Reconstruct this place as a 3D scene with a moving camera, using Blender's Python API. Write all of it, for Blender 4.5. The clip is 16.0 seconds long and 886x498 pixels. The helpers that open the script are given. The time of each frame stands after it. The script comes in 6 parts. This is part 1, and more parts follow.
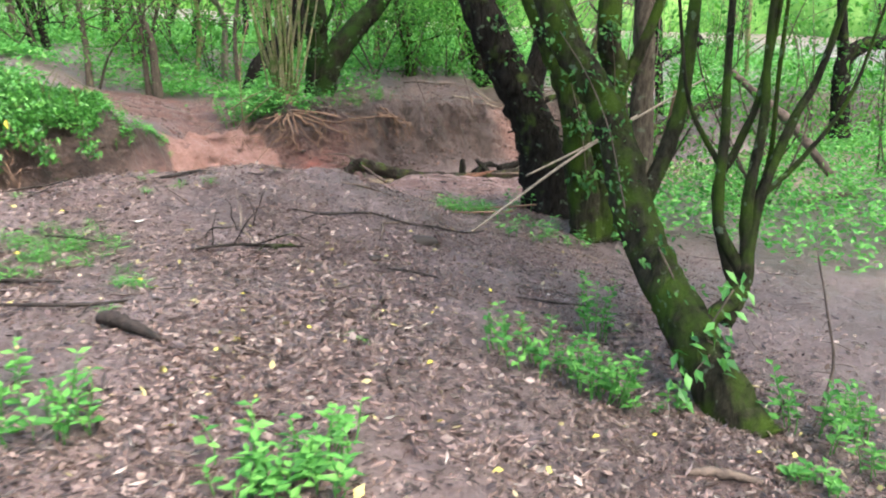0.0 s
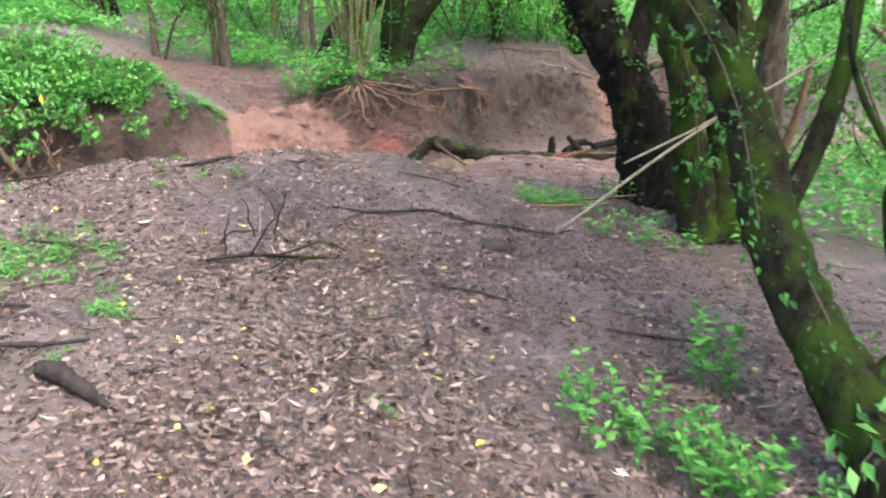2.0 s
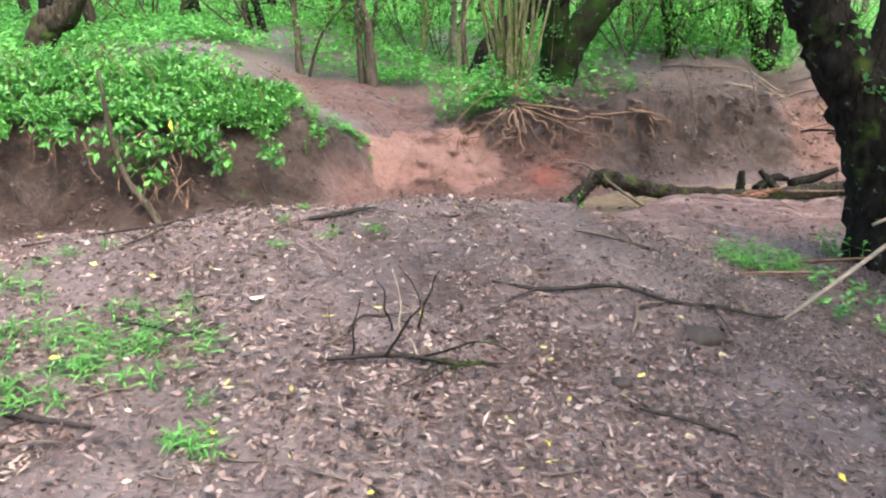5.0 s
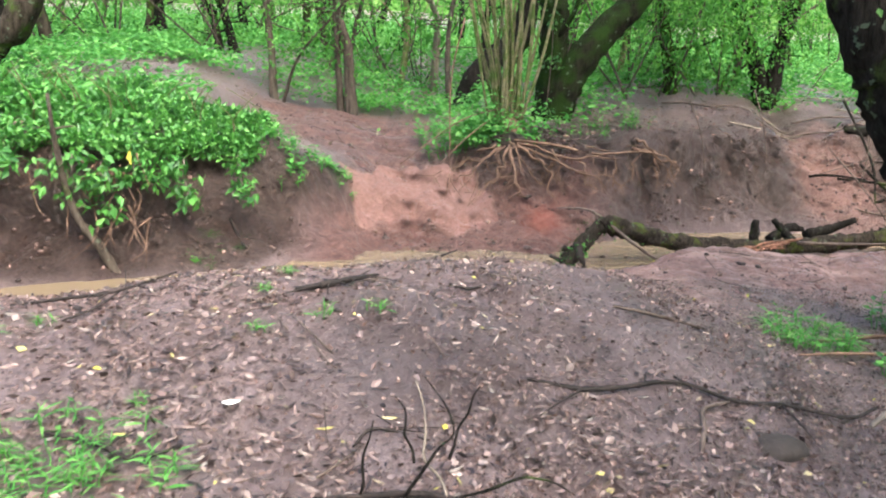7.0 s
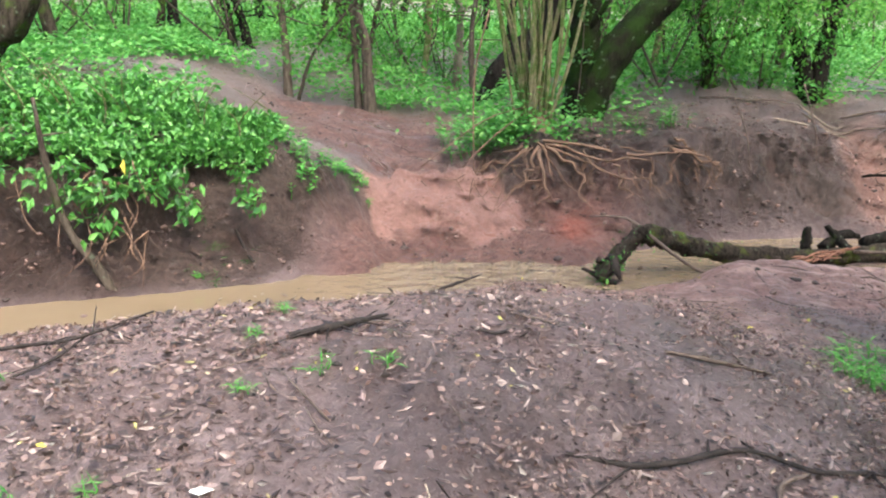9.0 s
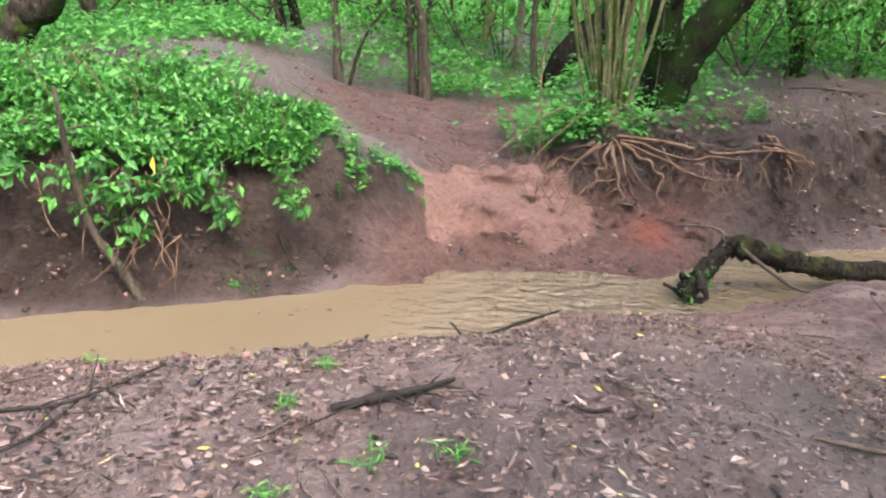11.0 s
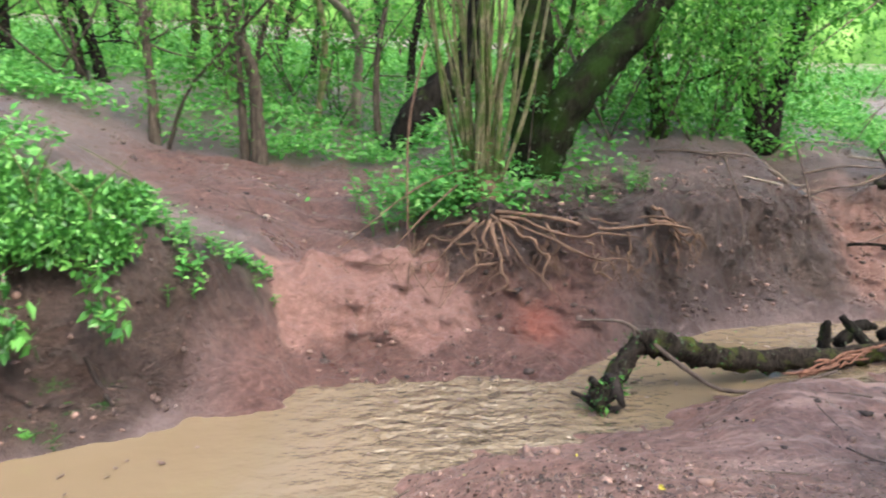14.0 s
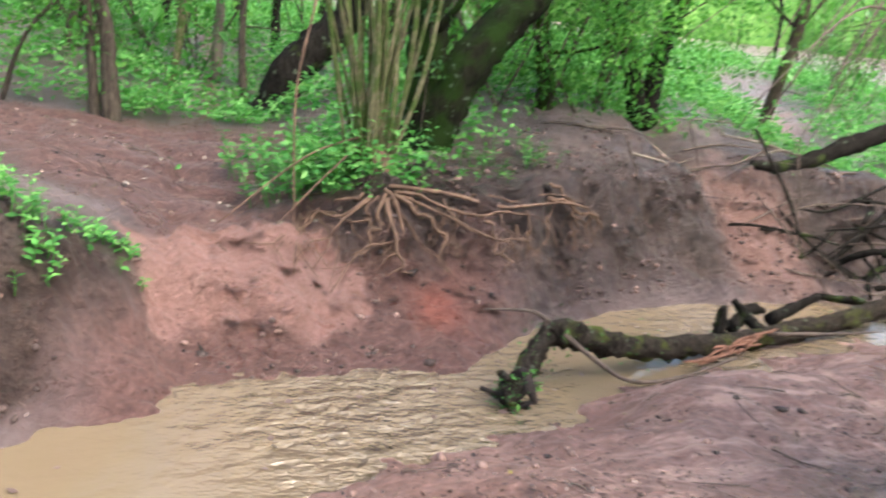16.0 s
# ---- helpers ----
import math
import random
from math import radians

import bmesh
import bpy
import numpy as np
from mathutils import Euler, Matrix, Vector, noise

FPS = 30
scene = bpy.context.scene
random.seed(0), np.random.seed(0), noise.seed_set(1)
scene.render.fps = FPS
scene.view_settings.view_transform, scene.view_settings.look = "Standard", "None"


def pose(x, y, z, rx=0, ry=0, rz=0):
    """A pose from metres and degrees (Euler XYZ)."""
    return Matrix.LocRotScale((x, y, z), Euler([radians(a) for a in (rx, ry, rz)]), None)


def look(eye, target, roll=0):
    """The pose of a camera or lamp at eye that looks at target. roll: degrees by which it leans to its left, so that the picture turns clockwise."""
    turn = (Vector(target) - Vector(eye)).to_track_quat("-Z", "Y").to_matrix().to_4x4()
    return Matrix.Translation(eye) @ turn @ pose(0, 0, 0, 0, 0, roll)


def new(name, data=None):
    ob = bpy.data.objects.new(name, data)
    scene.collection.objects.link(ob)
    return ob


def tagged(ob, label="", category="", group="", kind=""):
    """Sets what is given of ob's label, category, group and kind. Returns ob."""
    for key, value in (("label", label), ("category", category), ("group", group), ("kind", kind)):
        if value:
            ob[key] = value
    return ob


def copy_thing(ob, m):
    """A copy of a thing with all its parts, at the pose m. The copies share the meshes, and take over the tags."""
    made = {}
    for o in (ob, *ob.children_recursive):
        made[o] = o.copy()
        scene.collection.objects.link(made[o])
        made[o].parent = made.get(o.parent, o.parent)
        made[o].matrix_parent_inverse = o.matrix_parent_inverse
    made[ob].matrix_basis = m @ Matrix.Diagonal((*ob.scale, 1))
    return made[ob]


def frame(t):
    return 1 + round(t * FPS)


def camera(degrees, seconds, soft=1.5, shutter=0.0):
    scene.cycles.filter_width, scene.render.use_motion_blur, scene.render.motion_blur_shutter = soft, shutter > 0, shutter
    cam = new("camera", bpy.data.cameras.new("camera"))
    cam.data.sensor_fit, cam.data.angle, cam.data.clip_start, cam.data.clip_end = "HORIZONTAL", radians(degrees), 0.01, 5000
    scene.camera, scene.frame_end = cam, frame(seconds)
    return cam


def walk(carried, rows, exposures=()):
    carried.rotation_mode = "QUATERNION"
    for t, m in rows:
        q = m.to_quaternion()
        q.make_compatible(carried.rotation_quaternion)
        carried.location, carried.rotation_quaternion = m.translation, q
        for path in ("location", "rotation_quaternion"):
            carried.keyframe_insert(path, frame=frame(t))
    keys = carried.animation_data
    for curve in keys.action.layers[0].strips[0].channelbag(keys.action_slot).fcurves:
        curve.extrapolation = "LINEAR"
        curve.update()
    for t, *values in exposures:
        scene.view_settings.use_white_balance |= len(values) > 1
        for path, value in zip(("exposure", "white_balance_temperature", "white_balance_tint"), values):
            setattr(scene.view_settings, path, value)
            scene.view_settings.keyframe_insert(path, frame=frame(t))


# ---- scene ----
cam = camera(54.51, 16.0, soft=2.0, shutter=0.5)
PATH = [
    (0, (0.001, 0.000, 1.537), (0.433, 1.890, 1.044), 1.57),
    (0.5, (0.181, 0.271, 1.497), (0.629, 2.156, 0.999), 1.34),
    (1, (0.314, 0.558, 1.493), (0.675, 2.454, 0.971), 0.80),
    (1.5, (0.351, 0.865, 1.477), (0.648, 2.767, 0.934), 0.85),
    (2, (0.390, 1.165, 1.471), (0.601, 3.071, 0.903), 0.75),
    (2.5, (0.413, 1.448, 1.450), (0.535, 3.359, 0.873), 0.41),
    (3, (0.394, 1.713, 1.422), (0.440, 3.629, 0.849), -0.07),
    (3.5, (0.368, 1.936, 1.420), (0.360, 3.854, 0.855), -0.16),
    (4, (0.349, 2.123, 1.417), (0.282, 4.045, 0.866), -0.50),
    (4.2, (0.346, 2.175, 1.429), (0.256, 4.096, 0.880), -0.65),
    (6.3, (0.062, 2.868, 1.499), (-0.023, 4.790, 0.952), 1.28),
    (6.5, (0.037, 2.965, 1.499), (-0.031, 4.890, 0.963), 1.52),
    (7, (-0.005, 3.187, 1.493), (-0.030, 5.124, 0.996), 1.98),
    (7.5, (-0.012, 3.326, 1.501), (-0.010, 5.267, 1.017), 2.16),
    (8, (-0.014, 3.499, 1.502), (-0.004, 5.436, 1.006), 2.25),
    (8.2, (0.005, 3.542, 1.503), (0.001, 5.479, 1.006), 1.97),
    (10.3, (-0.064, 4.228, 1.528), (-0.216, 6.141, 0.967), 1.77),
    (10.5, (-0.100, 4.287, 1.528), (-0.253, 6.200, 0.967), 1.70),
    (11, (-0.144, 4.473, 1.527), (-0.335, 6.381, 0.960), 1.63),
    (11.5, (-0.187, 4.571, 1.559), (-0.416, 6.469, 0.971), 1.24),
    (12, (-0.243, 4.766, 1.559), (-0.487, 6.659, 0.963), 0.78),
    (12.5, (-0.304, 4.947, 1.575), (-0.502, 6.848, 0.985), 0.95),
    (13, (-0.350, 5.133, 1.573), (-0.448, 7.058, 1.039), 1.50),
    (13.5, (-0.449, 5.359, 1.580), (-0.392, 7.300, 1.102), 2.26),
    (14, (-0.502, 5.617, 1.569), (-0.279, 7.552, 1.117), 2.67),
    (14.5, (-0.570, 5.772, 1.576), (-0.185, 7.679, 1.114), 3.53),
    (15, (-0.653, 5.868, 1.586), (-0.089, 7.730, 1.118), 5.09),
    (15.5, (-0.724, 5.899, 1.600), (-0.027, 7.715, 1.133), 6.76),
    (16, (-0.738, 6.166, 1.568), (-0.159, 8.009, 1.047), 6.31),
]
walk(cam, [(t, look(eye, target, roll)) for t, eye, target, roll in PATH], [(0, 2.42, 6500, 6), (1.5, 2.53, 6500, 6), (3, 2.44, 6500, 7), (4, 2.53, 6500, 7), (7.5, 2.47, 6500, 8), (11, 2.3, 6500, 8.5), (12.8, 2.23, 6500, 8.5), (14.5, 2.33, 6500, 9), (16, 2.38, 6500, 9)])

# ---- light ----
world = bpy.data.worlds.new("overcast_sky")
scene.world = world
world.use_nodes = True
wn = world.node_tree.nodes
sky = wn.new("ShaderNodeTexSky")
sky.sky_type = "NISHITA"
sky.sun_disc = False
sky.sun_elevation, sky.sun_rotation = radians(58), radians(150)
sky.dust_density, sky.ozone_density = 4.5, 1.3
wn["Background"].inputs["Strength"].default_value = 0.15
world.node_tree.links.new(sky.outputs["Color"], wn["Background"].inputs["Color"])
sun = new("sun", bpy.data.lights.new("sun", "SUN"))
sun.data.energy, sun.data.angle, sun.data.color = 0.9, radians(30), (1.0, 0.95, 0.88)
sun.matrix_world = look((0, 0, 20), (-5.3, 9.2, 3.0))

rng = np.random.default_rng(7)


# ---- materials ----
def material(name, rough=0.7, spec=0.3):
    m = bpy.data.materials.new(name)
    m.use_nodes = True
    nt = m.node_tree
    b = nt.nodes["Principled BSDF"]
    b.inputs["Roughness"].default_value = rough
    b.inputs["Specular IOR Level"].default_value = spec
    return m, nt, b


def node(nt, kind, **vals):
    n = nt.nodes.new(kind)
    for k, v in vals.items():
        n.inputs[k.replace("_", " ")].default_value = v
    return n


def ramp(nt, src, stops):
    r = nt.nodes.new("ShaderNodeValToRGB")
    el = r.color_ramp.elements
    while len(el) < len(stops):
        el.new(0.5)
    for e, (p, c) in zip(el, stops):
        e.position, e.color = p, (*c, 1)
    nt.links.new(src, r.inputs["Fac"])
    return r.outputs["Color"]


def mix(nt, fac, a, b, mode="MIX"):
    m = nt.nodes.new("ShaderNodeMix")
    m.data_type, m.blend_type = "RGBA", mode
    for sock, v in ((m.inputs["Factor"], fac), (m.inputs["A"], a), (m.inputs["B"], b)):
        if isinstance(v, (int, float)):
            sock.default_value = v
        elif isinstance(v, tuple):
            sock.default_value = (*v, 1)
        else:
            nt.links.new(v, sock)
    return m.outputs["Result"]


def math_node(nt, op, a, b=0.0):
    m = nt.nodes.new("ShaderNodeMath")
    m.operation = op
    for sock, v in zip(m.inputs, (a, b)):
        if isinstance(v, (int, float)):
            sock.default_value = v
        else:
            nt.links.new(v, sock)
    return m.outputs[0]


def bump(nt, bsdf, height, strength, dist=0.02):
    n = node(nt, "ShaderNodeBump", Strength=strength, Distance=dist)
    nt.links.new(height, n.inputs["Height"])
    nt.links.new(n.outputs["Normal"], bsdf.inputs["Normal"])


def coords(nt, kind="Object"):
    return nt.nodes.new("ShaderNodeTexCoord").outputs[kind]


def noise_tex(nt, scale, detail=4.0, vec=None, rough=0.55):
    n = node(nt, "ShaderNodeTexNoise", Scale=scale, Detail=detail, Roughness=rough)
    nt.links.new(vec if vec is not None else coords(nt), n.inputs["Vector"])
    return n.outputs["Fac"]


def hard(nt, v, lo=0.36, hi=0.64):
    """Stretches a noise to its full range."""
    r = nt.nodes.new("ShaderNodeMapRange")
    nt.links.new(v, r.inputs["Value"])
    r.inputs["From Min"].default_value, r.inputs["From Max"].default_value = lo, hi
    return r.outputs[0]


def leaf_material(name, tones, back=0.35, rough=0.55, spec=0.22):
    m, nt, b = material(name, rough, spec)
    geo = nt.nodes.new("ShaderNodeNewGeometry")
    col = ramp(nt, geo.outputs["Random Per Island"], tones)
    big = noise_tex(nt, 1.3, 2.0)
    col = mix(nt, math_node(nt, "MULTIPLY", big, 0.55), col, mix(nt, 1.0, col, (0.62, 0.78, 0.55), "MULTIPLY"))
    nt.links.new(col, b.inputs["Base Color"])
    tr = nt.nodes.new("ShaderNodeBsdfTranslucent")
    nt.links.new(mix(nt, 1.0, col, (1.0, 1.25, 0.8), "MULTIPLY"), tr.inputs["Color"])
    ms = nt.nodes.new("ShaderNodeMixShader")
    ms.inputs[0].default_value = back
    nt.links.new(b.outputs[0], ms.inputs[1])
    nt.links.new(tr.outputs[0], ms.inputs[2])
    nt.links.new(ms.outputs[0], nt.nodes["Material Output"].inputs["Surface"])
    return m


def bark_material(name, dark, light, moss, moss_amount, scale=9.0):
    m, nt, b = material(name, 0.9, 0.05)
    vec = coords(nt)
    mp = nt.nodes.new("ShaderNodeMapping")
    mp.inputs["Scale"].default_value = (1, 1, 0.28)
    nt.links.new(vec, mp.inputs["Vector"])
    g = noise_tex(nt, scale * 3, 6, mp.outputs[0], 0.65)
    col = mix(nt, hard(nt, g, 0.34, 0.66), dark, light)
    patches = noise_tex(nt, scale * 0.5, 5, vec)
    k = ramp(nt, patches, [(0.62 - moss_amount, (0, 0, 0)), (0.75 - moss_amount * 0.8, (1, 1, 1))])
    col = mix(nt, k, col, mix(nt, noise_tex(nt, 60, 3, vec), tuple(c * 0.5 for c in moss), moss))
    lich = ramp(nt, noise_tex(nt, scale * 1.4, 3, vec), [(0.64, (0, 0, 0)), (0.68, (1, 1, 1))])
    col = mix(nt, math_node(nt, "MULTIPLY", lich, 0.4), col, (0.15, 0.2, 0.13))
    nt.links.new(col, b.inputs["Base Color"])
    bump(nt, b, g, 0.9, 0.03)
    return m


def wood_material(name, a, c, scale=14.0, rough=0.8):
    m, nt, b = material(name, rough, 0.25)
    g = noise_tex(nt, scale, 6, None, 0.65)
    nt.links.new(ramp(nt, g, [(0.3, a), (0.7, c)]), b.inputs["Base Color"])
    bump(nt, b, noise_tex(nt, scale * 4, 4), 0.7, 0.01)
    return m


GREEN = [(0.0, (0.025, 0.09, 0.022)), (0.4, (0.07, 0.22, 0.045)), (0.8, (0.11, 0.3, 0.062)), (1.0, (0.17, 0.36, 0.085))]
LIME = [(0.0, (0.04, 0.14, 0.03)), (0.5, (0.085, 0.26, 0.055)), (1.0, (0.17, 0.37, 0.09))]
DEEP = [(0.0, (0.03, 0.12, 0.02)), (0.5, (0.07, 0.22, 0.035)), (1.0, (0.14, 0.32, 0.06))]
mat_bush = leaf_material("bush_leaves", GREEN, 0.25, 0.42, 0.4)
mat_herb = leaf_material("herb_leaves", LIME)
mat_canopy = leaf_material("canopy_leaves", DEEP, 0.38)
mat_under = leaf_material("undergrowth_leaves", [(0.0, (0.055, 0.19, 0.045)), (0.5, (0.115, 0.34, 0.08)), (1.0, (0.23, 0.46, 0.135))])
mat_litter = leaf_material("litter_leaves", [(0.0, (0.018, 0.011, 0.01)), (0.35, (0.068, 0.044, 0.04)), (0.62, (0.14, 0.087, 0.079)),
                                             (0.87, (0.215, 0.142, 0.131)), (0.985, (0.29, 0.21, 0.195)), (1.0, (0.5, 0.42, 0.12))], 0.08, 0.3, 0.35)
mat_yellow = leaf_material("yellow_leaf", [(0.0, (0.62, 0.46, 0.05)), (1.0, (0.7, 0.58, 0.12))], 0.2)
mat_crumb = leaf_material("leaf_crumbs", [(0.0, (0.025, 0.015, 0.013)), (0.5, (0.1, 0.055, 0.047)), (0.85, (0.165, 0.1, 0.086)), (1.0, (0.24, 0.158, 0.138))], 0.05, 0.4, 0.4)
mat_vine = leaf_material("vine_leaves", [(0.0, (0.02, 0.07, 0.02)), (0.6, (0.045, 0.13, 0.03)), (1.0, (0.09, 0.2, 0.05))], 0.3, 0.65)
mat_dry = leaf_material("dry_leaf", [(0.0, (0.16, 0.1, 0.08)), (1.0, (0.5, 0.42, 0.36))], 0.1)
mat_pale = leaf_material("pale_leaf", [(0.0, (0.75, 0.72, 0.66)), (1.0, (0.8, 0.78, 0.72))], 0.1)
mat_bark = bark_material("mossy_bark", (0.014, 0.011, 0.008), (0.06, 0.048, 0.036), (0.06, 0.10, 0.018), 0.12)
mat_bark_moss = bark_material("green_mossy_bark", (0.008, 0.008, 0.005), (0.034, 0.03, 0.02), (0.042, 0.07, 0.012), 0.2)
mat_bark_vee = bark_material("dark_mossy_bark", (0.006, 0.006, 0.004), (0.022, 0.021, 0.013), (0.022, 0.044, 0.01), 0.22)
mat_bark_grey = bark_material("grey_bark", (0.03, 0.024, 0.019), (0.12, 0.097, 0.075), (0.07, 0.1, 0.03), 0.0)
mat_bark_dark = bark_material("dark_bark", (0.006, 0.005, 0.004), (0.022, 0.019, 0.016), (0.05, 0.075, 0.018), 0.04)
mat_shoot = bark_material("shoot_bark", (0.09, 0.08, 0.045), (0.25, 0.22, 0.125), (0.1, 0.15, 0.04), 0.2, 20)
mat_root = wood_material("root_wood", (0.052, 0.03, 0.02), (0.21, 0.127, 0.083))
mat_stick = wood_material("wet_stick", (0.035, 0.025, 0.02), (0.13, 0.095, 0.075))
mat_pale_stick = wood_material("pale_stick", (0.11, 0.088, 0.068), (0.25, 0.205, 0.16))
mat_log = bark_material("log_bark", (0.009, 0.007, 0.006), (0.05, 0.04, 0.032), (0.085, 0.105, 0.024), 0.08, 16)
mat_rot = wood_material("rotten_wood", (0.006, 0.005, 0.004), (0.035, 0.025, 0.021), 18.0)
mat_orange = wood_material("torn_orange_wood", (0.07, 0.035, 0.026), (0.28, 0.135, 0.085), 22.0)
mat_stone = wood_material("dark_stone", (0.02, 0.016, 0.014), (0.05, 0.04, 0.034), 9.0, 0.85)


def ground_material():
    m, nt, b = material("muddy_soil", 0.6, 0.65)
    vec = coords(nt)
    zone = nt.nodes.new("ShaderNodeVertexColor")
    zone.layer_name = "zone"
    sep = nt.nodes.new("ShaderNodeSeparateColor")
    nt.links.new(zone.outputs["Color"], sep.inputs[0])
    mid = noise_tex(nt, 2.2, 6, vec, 0.6)
    fine = noise_tex(nt, 26, 6, vec, 0.7)
    grain = noise_tex(nt, 120, 3, vec, 0.7)
    fine_c, mid_c = hard(nt, fine, 0.28, 0.72), hard(nt, mid, 0.25, 0.75)
    # Low spots of this bump noise are also coloured darker, as shade in crevices.
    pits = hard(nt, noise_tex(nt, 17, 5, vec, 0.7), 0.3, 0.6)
    soil = mix(nt, mid_c, (0.185, 0.132, 0.124), (0.43, 0.316, 0.298))
    soil = mix(nt, math_node(nt, "MULTIPLY", fine_c, 0.6), soil, (0.135, 0.09, 0.08))
    dark = ramp(nt, noise_tex(nt, 0.8, 5, vec), [(0.52, (0, 0, 0)), (0.6, (1, 1, 1))])
    soil = mix(nt, math_node(nt, "MULTIPLY", dark, 0.35), soil, mix(nt, fine_c, (0.05, 0.041, 0.039), (0.085, 0.07, 0.066)))
    edge = math_node(nt, "MULTIPLY", math_node(nt, "SUBTRACT", fine, 0.5), 0.6)
    # Bank relief is shaded in the colour too: dark crevices, lighter clods.
    bank = mix(nt, fine_c, (0.029, 0.0195, 0.0162), (0.11, 0.0755, 0.063))
    bank = mix(nt, mid_c, bank, mix(nt, 1.0, bank, (1.75, 1.6, 1.55), "MULTIPLY"))
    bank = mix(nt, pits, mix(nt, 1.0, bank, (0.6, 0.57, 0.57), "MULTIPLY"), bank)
    soil = mix(nt, math_node(nt, "ADD", sep.outputs["Green"], math_node(nt, "MULTIPLY", sep.outputs["Green"], edge)), soil, bank)
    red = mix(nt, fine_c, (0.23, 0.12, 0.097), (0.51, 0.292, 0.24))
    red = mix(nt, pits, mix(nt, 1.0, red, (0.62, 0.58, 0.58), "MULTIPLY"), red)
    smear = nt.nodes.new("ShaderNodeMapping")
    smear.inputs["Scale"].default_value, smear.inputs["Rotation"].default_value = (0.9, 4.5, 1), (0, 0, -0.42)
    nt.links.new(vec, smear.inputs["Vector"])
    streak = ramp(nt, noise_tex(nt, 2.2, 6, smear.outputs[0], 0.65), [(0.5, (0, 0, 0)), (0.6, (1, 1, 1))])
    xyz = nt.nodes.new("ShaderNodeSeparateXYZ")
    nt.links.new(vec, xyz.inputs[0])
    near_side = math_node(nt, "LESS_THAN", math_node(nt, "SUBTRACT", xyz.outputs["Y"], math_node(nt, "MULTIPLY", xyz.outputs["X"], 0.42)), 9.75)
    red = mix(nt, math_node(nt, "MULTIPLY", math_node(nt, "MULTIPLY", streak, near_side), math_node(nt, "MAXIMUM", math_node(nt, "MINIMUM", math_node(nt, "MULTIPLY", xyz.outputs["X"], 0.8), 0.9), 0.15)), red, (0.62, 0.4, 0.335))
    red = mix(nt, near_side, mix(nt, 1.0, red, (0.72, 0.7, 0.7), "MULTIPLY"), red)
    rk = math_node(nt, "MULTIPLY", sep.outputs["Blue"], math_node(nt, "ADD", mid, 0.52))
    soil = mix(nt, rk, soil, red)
    soil = mix(nt, math_node(nt, "MULTIPLY", math_node(nt, "SUBTRACT", sep.outputs["Blue"], 1.0), 2.0), soil, (0.38, 0.13, 0.09))
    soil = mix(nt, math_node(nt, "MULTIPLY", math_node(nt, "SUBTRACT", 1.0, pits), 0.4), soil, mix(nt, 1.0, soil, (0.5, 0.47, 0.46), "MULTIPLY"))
    sand = mix(nt, fine_c, (0.31, 0.165, 0.133), (0.51, 0.288, 0.24))
    sand = mix(nt, ramp(nt, noise_tex(nt, 5.0, 5, vec, 0.65), [(0.6, (0, 0, 0)), (0.7, (1, 1, 1))]), sand, (0.33, 0.19, 0.152))
    sk = nt.nodes.new("ShaderNodeMapRange")
    nt.links.new(math_node(nt, "ADD", sep.outputs["Red"], math_node(nt, "MULTIPLY", math_node(nt, "SUBTRACT", mid, 0.5), 0.8)), sk.inputs["Value"])
    sk.inputs["From Min"].default_value, sk.inputs["From Max"].default_value = 0.2, 0.75
    soil = mix(nt, sk.outputs[0], soil, sand)
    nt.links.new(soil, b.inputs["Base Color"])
    rr = nt.nodes.new("ShaderNodeMapRange")
    nt.links.new(mid, rr.inputs["Value"])
    rr.inputs["From Min"].default_value, rr.inputs["From Max"].default_value = 0.35, 0.65
    rr.inputs["To Min"].default_value, rr.inputs["To Max"].default_value = 0.25, 0.62
    nt.links.new(rr.outputs[0], b.inputs["Roughness"])
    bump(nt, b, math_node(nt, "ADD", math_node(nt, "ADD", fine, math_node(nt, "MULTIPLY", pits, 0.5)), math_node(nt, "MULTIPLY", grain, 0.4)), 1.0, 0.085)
    return m


def water_material():
    m, nt, b = material("turbid_water", 0.03, 1.0)
    vec = coords(nt)
    b.inputs["IOR"].default_value = 1.33
    nt.links.new(mix(nt, noise_tex(nt, 0.8, 3, vec), (0.134, 0.098, 0.059), (0.18, 0.137, 0.088)), b.inputs["Base Color"])
    zone = nt.nodes.new("ShaderNodeVertexColor")
    zone.layer_name = "zone"
    sep = nt.nodes.new("ShaderNodeSeparateColor")
    nt.links.new(zone.outputs["Color"], sep.inputs[0])
    mp = nt.nodes.new("ShaderNodeMapping")
    mp.inputs["Scale"].default_value = (1.0, 1.5, 1)
    mp.inputs["Rotation"].default_value = (0, 0, -0.35)
    nt.links.new(vec, mp.inputs["Vector"])
    rip = noise_tex(nt, 7.0, 3.0, mp.outputs[0], 0.55)
    slow = noise_tex(nt, 2.5, 2, mp.outputs[0], 0.5)
    h = math_node(nt, "ADD", math_node(nt, "MULTIPLY", rip, math_node(nt, "ADD", math_node(nt, "MULTIPLY", sep.outputs["Red"], 1.0), 0.01)), math_node(nt, "MULTIPLY", slow, 0.03))
    bump(nt, b, h, 1.0, 0.15)
    return m


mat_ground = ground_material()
mat_water = water_material()


